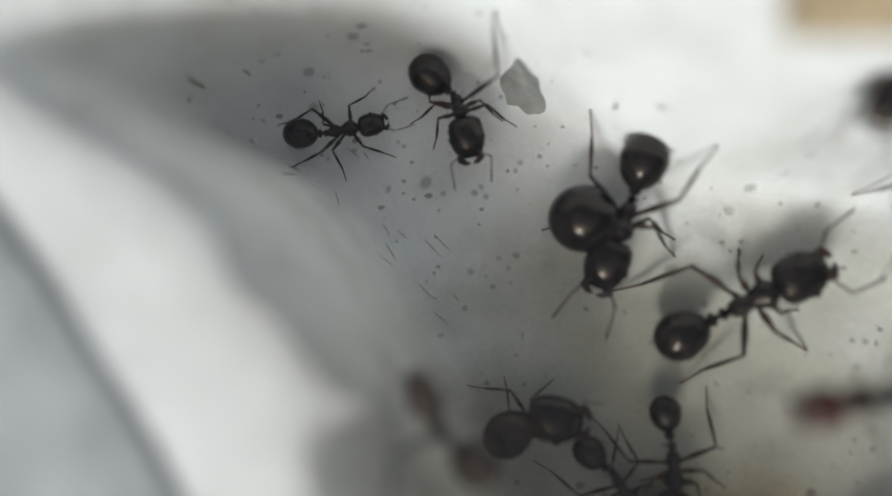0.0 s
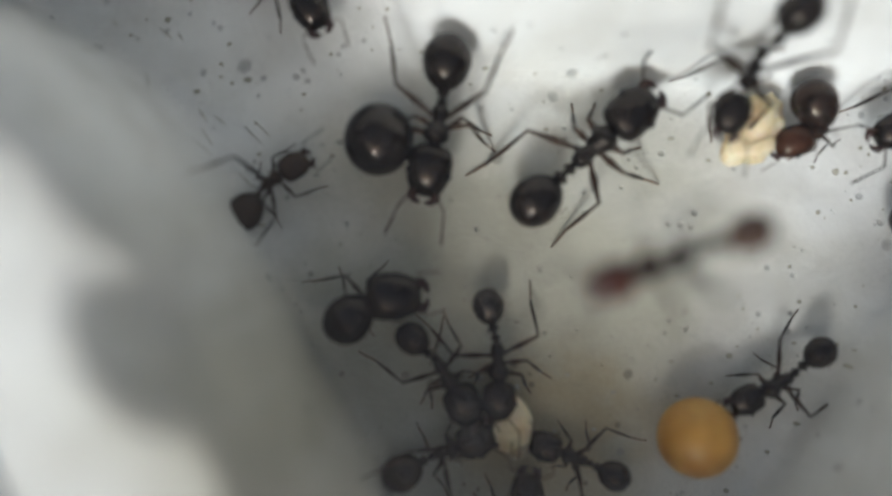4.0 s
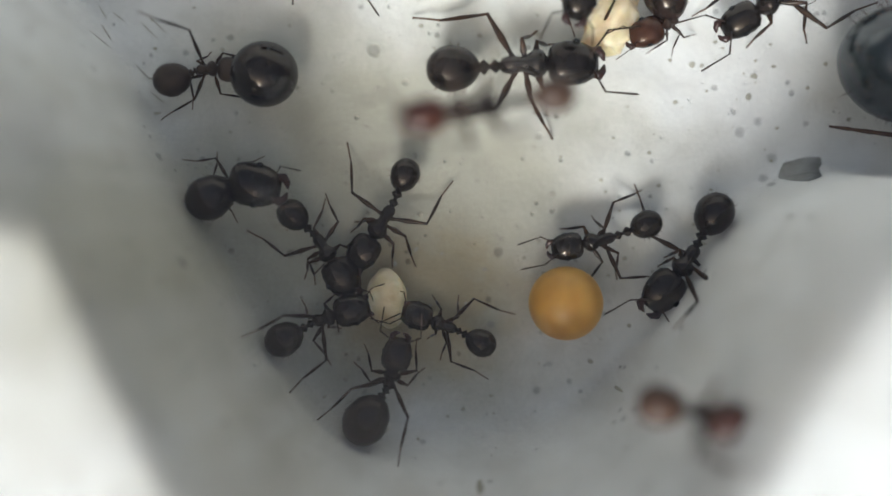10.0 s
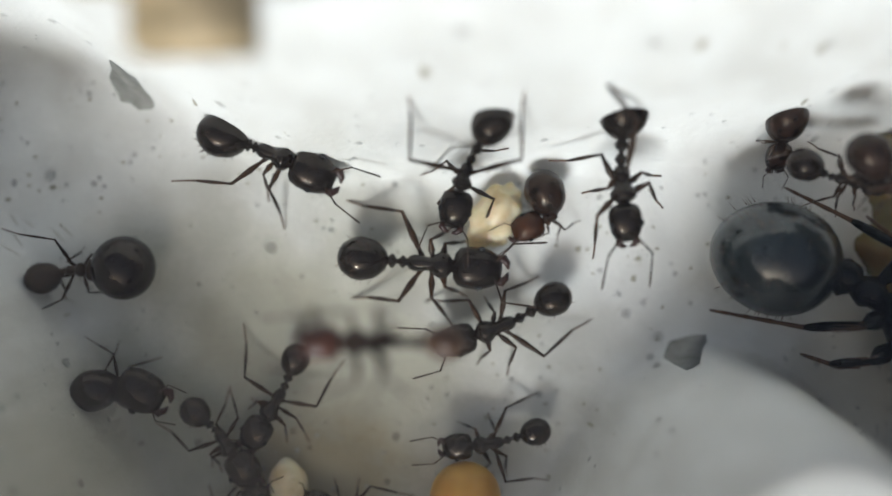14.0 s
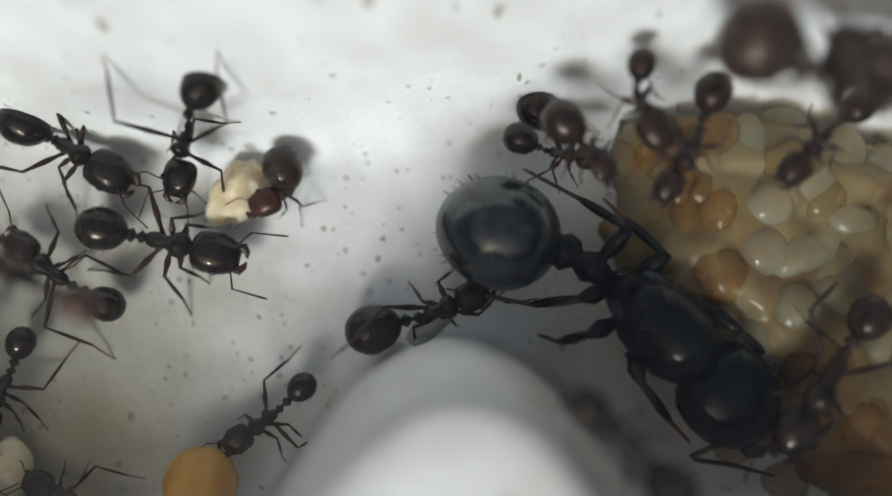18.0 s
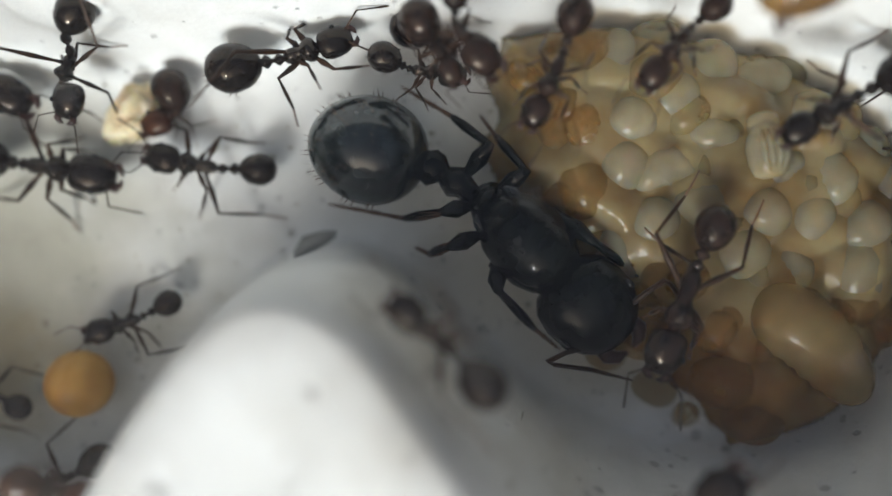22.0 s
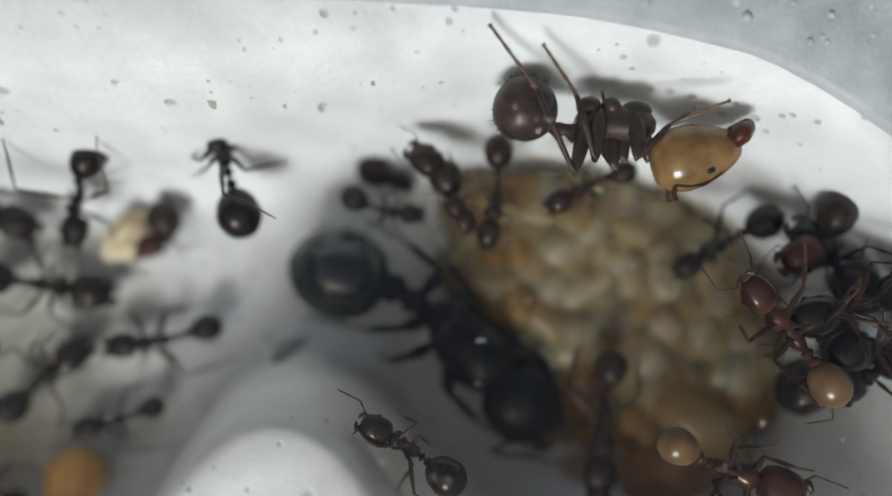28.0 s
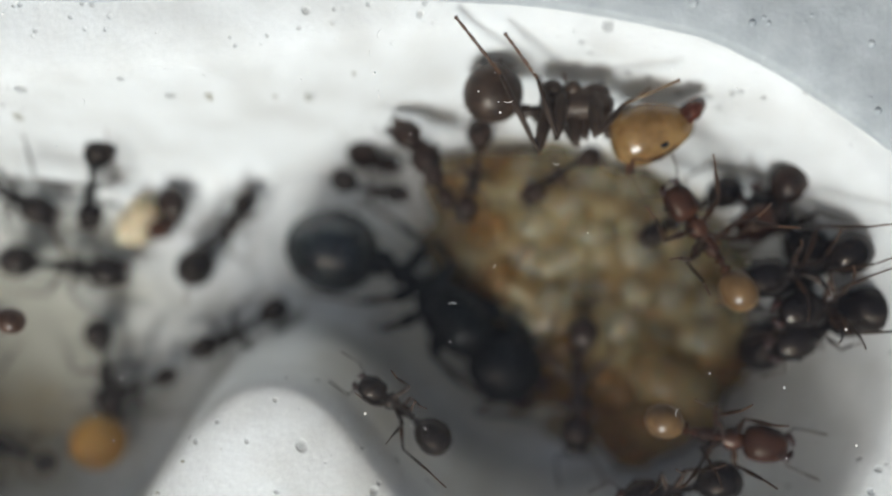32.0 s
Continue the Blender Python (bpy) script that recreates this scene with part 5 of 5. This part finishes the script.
def lay(kind, x, y, z, size, turn, tip, mat, label):
    key = (kind, round(size * 4), mat.name)
    if key not in grub_meshes:
        if kind == "curled":
            bm = grub(size * 0.95, 3.4, size * 0.33, len(grub_meshes))
        elif kind == "bent":
            bm = grub(size * 0.85, 1.3, size * 0.36, len(grub_meshes))
        elif kind == "great":
            bm = grub(size, 0.75, size * 0.27, len(grub_meshes))
        elif kind == "egg":
            bm = body(egg(size, size * 0.68, size * 0.66, 0.1, 15), (0, 0, 0), 0, 0, 20)
        else:
            bm = body(egg(size * 1.04, size * 0.92, size * 0.85, 0.08, 13), (0, 0, 0), 0, 0, 20)
        grub_meshes[key] = part("larva" if kind != "pupa" else "pupa", bm, mat)
        ob = grub_meshes[key]
    else:
        ob = new("larva" if kind != "pupa" else "pupa", grub_meshes[key].data)
    ob.matrix_world = place(x, y, z, turn, tip)
    tagged(ob, label, "larva" if kind != "pupa" else "pupa", "brood pile")


def bed(x, y):
    """The top of the heap under a larva."""
    h = pile(x, y)
    return ground(x, y) - 0.3 + min(h, 1.0) * 0.95 + h


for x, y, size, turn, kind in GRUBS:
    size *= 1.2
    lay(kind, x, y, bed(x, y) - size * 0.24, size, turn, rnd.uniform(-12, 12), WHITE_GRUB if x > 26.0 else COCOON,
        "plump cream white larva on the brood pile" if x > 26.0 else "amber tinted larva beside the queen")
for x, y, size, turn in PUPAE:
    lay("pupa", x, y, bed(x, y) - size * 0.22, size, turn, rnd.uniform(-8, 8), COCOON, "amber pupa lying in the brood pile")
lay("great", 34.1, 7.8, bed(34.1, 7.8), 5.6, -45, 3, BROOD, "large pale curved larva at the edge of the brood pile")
count = 0
while count < 40:
    x, y = rnd.uniform(23, 39), rnd.uniform(4, 19.5)
    if pile(x, y) < 0.9:
        continue
    count += 1
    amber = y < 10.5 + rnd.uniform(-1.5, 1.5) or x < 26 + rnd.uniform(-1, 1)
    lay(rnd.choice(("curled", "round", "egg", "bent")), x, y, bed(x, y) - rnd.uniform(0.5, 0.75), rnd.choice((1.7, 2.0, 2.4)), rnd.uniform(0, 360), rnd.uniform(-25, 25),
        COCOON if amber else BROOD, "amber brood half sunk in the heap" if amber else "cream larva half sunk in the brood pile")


def build_white_pupa():
    """A fresh pupa: a pale body with its legs folded in ridges down the front."""
    bm = body([(-1.0, .35, .3, 0), (-.85, .62, .5, 0), (-.4, .78, .62, 0), (.2, .8, .62, 0), (.6, .66, .55, 0), (.75, .55, .48, 0), (1.0, .6, .5, .05), (1.3, .55, .45, .05), (1.45, .25, .25, 0)], n=20)
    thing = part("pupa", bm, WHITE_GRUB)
    thing.matrix_world = place(32.4, 15.1, bed(32.4, 15.1) + 0.45, 100, 0, 8)
    tagged(thing, "white pupa with its legs folded along the body", "pupa", "brood pile")
    for y in (-0.42, -0.14, 0.14, 0.42):
        bm = bmesh.new()
        tube(bm, [(0.75, y * 0.7, 0.45), (0.3, y, 0.62), (-0.3, y, 0.62), (-0.75, y * 0.6, 0.45)], (0.07, 0.12, 0.1, 0.04), 8)
        part("leg", bm, WHITE_GRUB, thing)


build_white_pupa()

# ---- a thin grey flake by the spur ----
def build_flake(cx, cy, length, width, turn, seed):
    bm = bmesh.new()
    r = random.Random(seed)
    outline = []
    c, n = math.cos(turn), math.sin(turn)
    for k in range(18):
        a = k * math.tau / 18
        u, v = length * math.cos(a) * r.uniform(0.85, 1.08), width * math.sin(a) * r.uniform(0.72, 1.15) * (1 - 0.35 * math.cos(a))
        outline.append((cx + u * c - v * n, cy + u * n + v * c))
    lo = [bm.verts.new((x, y, ground(x, y) - 0.05)) for x, y in outline]
    hi = [bm.verts.new((cx + (x - cx) * 0.93, cy + (y - cy) * 0.93, ground(x, y) + 0.05)) for x, y in outline]
    mid = bm.verts.new((cx, cy, ground(cx, cy) + 0.06))
    for k in range(18):
        j = (k + 1) % 18
        bm.faces.new((lo[k], lo[j], hi[j], hi[k]))
        bm.faces.new((hi[k], hi[j], mid))
    tagged(part("plaster_flake", bm, FLAKE), "thin grey flake of plaster on the floor", "flake")


build_flake(15.0, 12.0, 1.1, 0.42, 0.43, 8)
build_flake(-6.85, 22.75, 1.05, 0.62, -0.75, 5)

# ---- litter and stand-ins for pits on the floor and walls ----
def build_litter_and_pits():
    r = random.Random(11)
    bm = bmesh.new()
    for k in range(1150):
        x, y = r.uniform(-18, 24), r.uniform(0, 26)
        inside = read(GRID_FOOT, x, y)
        if inside < -3.0 or (inside < 0.1 and r.random() < 0.8):
            continue
        # the larger flat discs are added to stand in for pits
        s = r.choice((0.02, 0.025, 0.03, 0.03, 0.04, 0.05, 0.07, 0.09, 0.11, 0.14)) * r.uniform(0.7, 1.3)
        z = ground(x, y)
        a = r.uniform(0, 6.28)
        ring = [(x + s * r.uniform(0.6, 1.2) * math.cos(a + t), y + s * r.uniform(0.5, 1.0) * math.sin(a + t)) for t in (0, 1.05, 2.1, 3.14, 4.19, 5.24)]
        lo = [bm.verts.new((px, py, ground(px, py) + 0.004)) for px, py in ring]
        top = bm.verts.new((x, y, z + s * 0.2 + 0.01))
        for i in range(6):
            bm.faces.new((lo[i], lo[(i + 1) % 6], top))
    # thin scratches left by feet on the wall of the first chamber
    for k in range(60):
        x, y = r.uniform(-15.5, -8.5), r.uniform(8, 21)
        d = read(GRID_FOOT, x, y)
        if not 0.1 < d < 2.2:
            continue
        l, a = r.uniform(0.3, 0.9), math.radians(-48) + r.uniform(-0.3, 0.3)
        pts = [(x + l * t * math.cos(a), y + l * t * math.sin(a)) for t in (-0.5, 0, 0.5)]
        tube(bm, [(px, py, ground(px, py) + 0.01) for px, py in pts], (0.01, 0.03, 0.01), 5)
    tagged(part("debris", bm, SPECK), "dark specks of litter and flat discs standing in for pits on the plaster floor", "litter", kind="stuff")


build_litter_and_pits()

# ---- bubbles in the casing, dust on the lid ----
def dots(bm, x, y, z, r, tall, n=8):
    low = [bm.verts.new((x + r * math.cos(k * 2 * math.pi / n), y + r * math.sin(k * 2 * math.pi / n), z)) for k in range(n)]
    mid = [bm.verts.new((x + 0.7 * r * math.cos(k * 2 * math.pi / n), y + 0.7 * r * math.sin(k * 2 * math.pi / n), z + 0.7 * tall)) for k in range(n)]
    top = bm.verts.new((x, y, z + tall))
    for k in range(n):
        bm.faces.new((low[k], low[(k + 1) % n], mid[(k + 1) % n], mid[k]))
        bm.faces.new((mid[k], mid[(k + 1) % n], top))


r = random.Random(21)
bm = bmesh.new()
outer = rounded(OUTER)
made_dots = 0
while made_dots < 260:
    x, y = r.uniform(-26, 50), r.uniform(5, 32)
    if signed(outer, np.array([x]), np.array([y]))[0] > -0.4 or (x < 16 and y > 24.5):
        continue
    made_dots += 1
    size = r.choice((0.06, 0.08, 0.1, 0.16, 0.22))
    dots(bm, x, y, TOP + 0.32, size, size * 0.55)
tagged(part("bubbles", bm, GREY), "small blisters in the grey plaster casing", "blisters", kind="stuff")
bm = bmesh.new()
for k in range(170):
    x, y = r.uniform(-14, 44), r.uniform(0, 26)
    z = LID + 1.003
    if r.random() < 0.25:
        a, l = r.uniform(0, 6.28), r.uniform(0.15, 0.5)
        tube(bm, [(x + t * l * math.cos(a + t), y + t * l * math.sin(a + t), z + 0.02) for t in (-0.5, -0.2, 0.2, 0.5)], (0.006, 0.011, 0.011, 0.006), 4)
    else:
        dots(bm, x, y, z, r.choice((0.02, 0.025, 0.035, 0.05)), 0.02, 6)
tagged(part("dust", bm, DUST), "pale dust and fibres lying on the glass lid", "dust", kind="stuff")

# ---- the glass lid ----
bm = bmesh.new()
bmesh.ops.create_cube(bm, size=1)
bmesh.ops.scale(bm, verts=bm.verts, vec=(110, 84, 1.0))
bmesh.ops.translate(bm, verts=bm.verts, vec=(11, 11, LID + 0.5))
lid = tagged(part("window_lid", bm, GLASS), "clear glass lid over the nest", "glass lid", kind="structure")
for p in lid.data.polygons:
    p.use_smooth = False
lid.visible_shadow = False


def motions():
    for key, rows in ROWS.items():
        if rows[0][0] > 0:
            rows = [(0.0, *rows[0][1:])] + rows
        if rows[-1][0] < 32:
            rows = rows + [(32.0, *rows[-1][1:])]
        held = []
        for row, after in zip(rows, rows[1:] + rows[-1:]):
            held.append(row)
            if after[0] - row[0] > 8 and after[0] < 32:
                held.append((after[0] - 1.5, *row[1:]))
        rows = held
        walk(made[key], [(t, place(x, y, z, a, tip)) for t, x, y, z, a, tip in rows])
    walk(black_seed, [(t, place(x, y, z, 20 * t)) for t, x, y, z in SEED_ROWS])
    walk(yellow_seed, [(t, place(x, y, 1.3)) for t, x, y in YELLOW_ROWS])
    walk(major, [(t, place(28.5 + dx, 20.7 + dy, 9.3)) for t, dx, dy in ((0, -0.4, -1.2), (19, -0.4, -1.2), (21.5, 0, 0), (32, 0, 0))])
    # the legs of the walkers swing about their hips, in two sets of three
    for key, first, last in WALKERS:
        legs = [o for o in made[key].children if o.name.startswith("leg")]
        for n, leg in enumerate(legs):
            x, y, z = leg.location
            rows = [(0.0, 0.0)]
            t, k = first, 0
            while t < last:
                rows.append((t, (13 if (k + (n // 2 + n)) % 2 else -13)))
                t, k = t + 0.3, k + 1
            rows += [(last, 0.0)] + ([(32.0, 0.0)] if last < 32 else [])
            if first <= 0:
                rows = rows[1:]
            walk(leg, [(t, pose(x, y, z, 0, 0, a)) for t, a in rows])


motions()
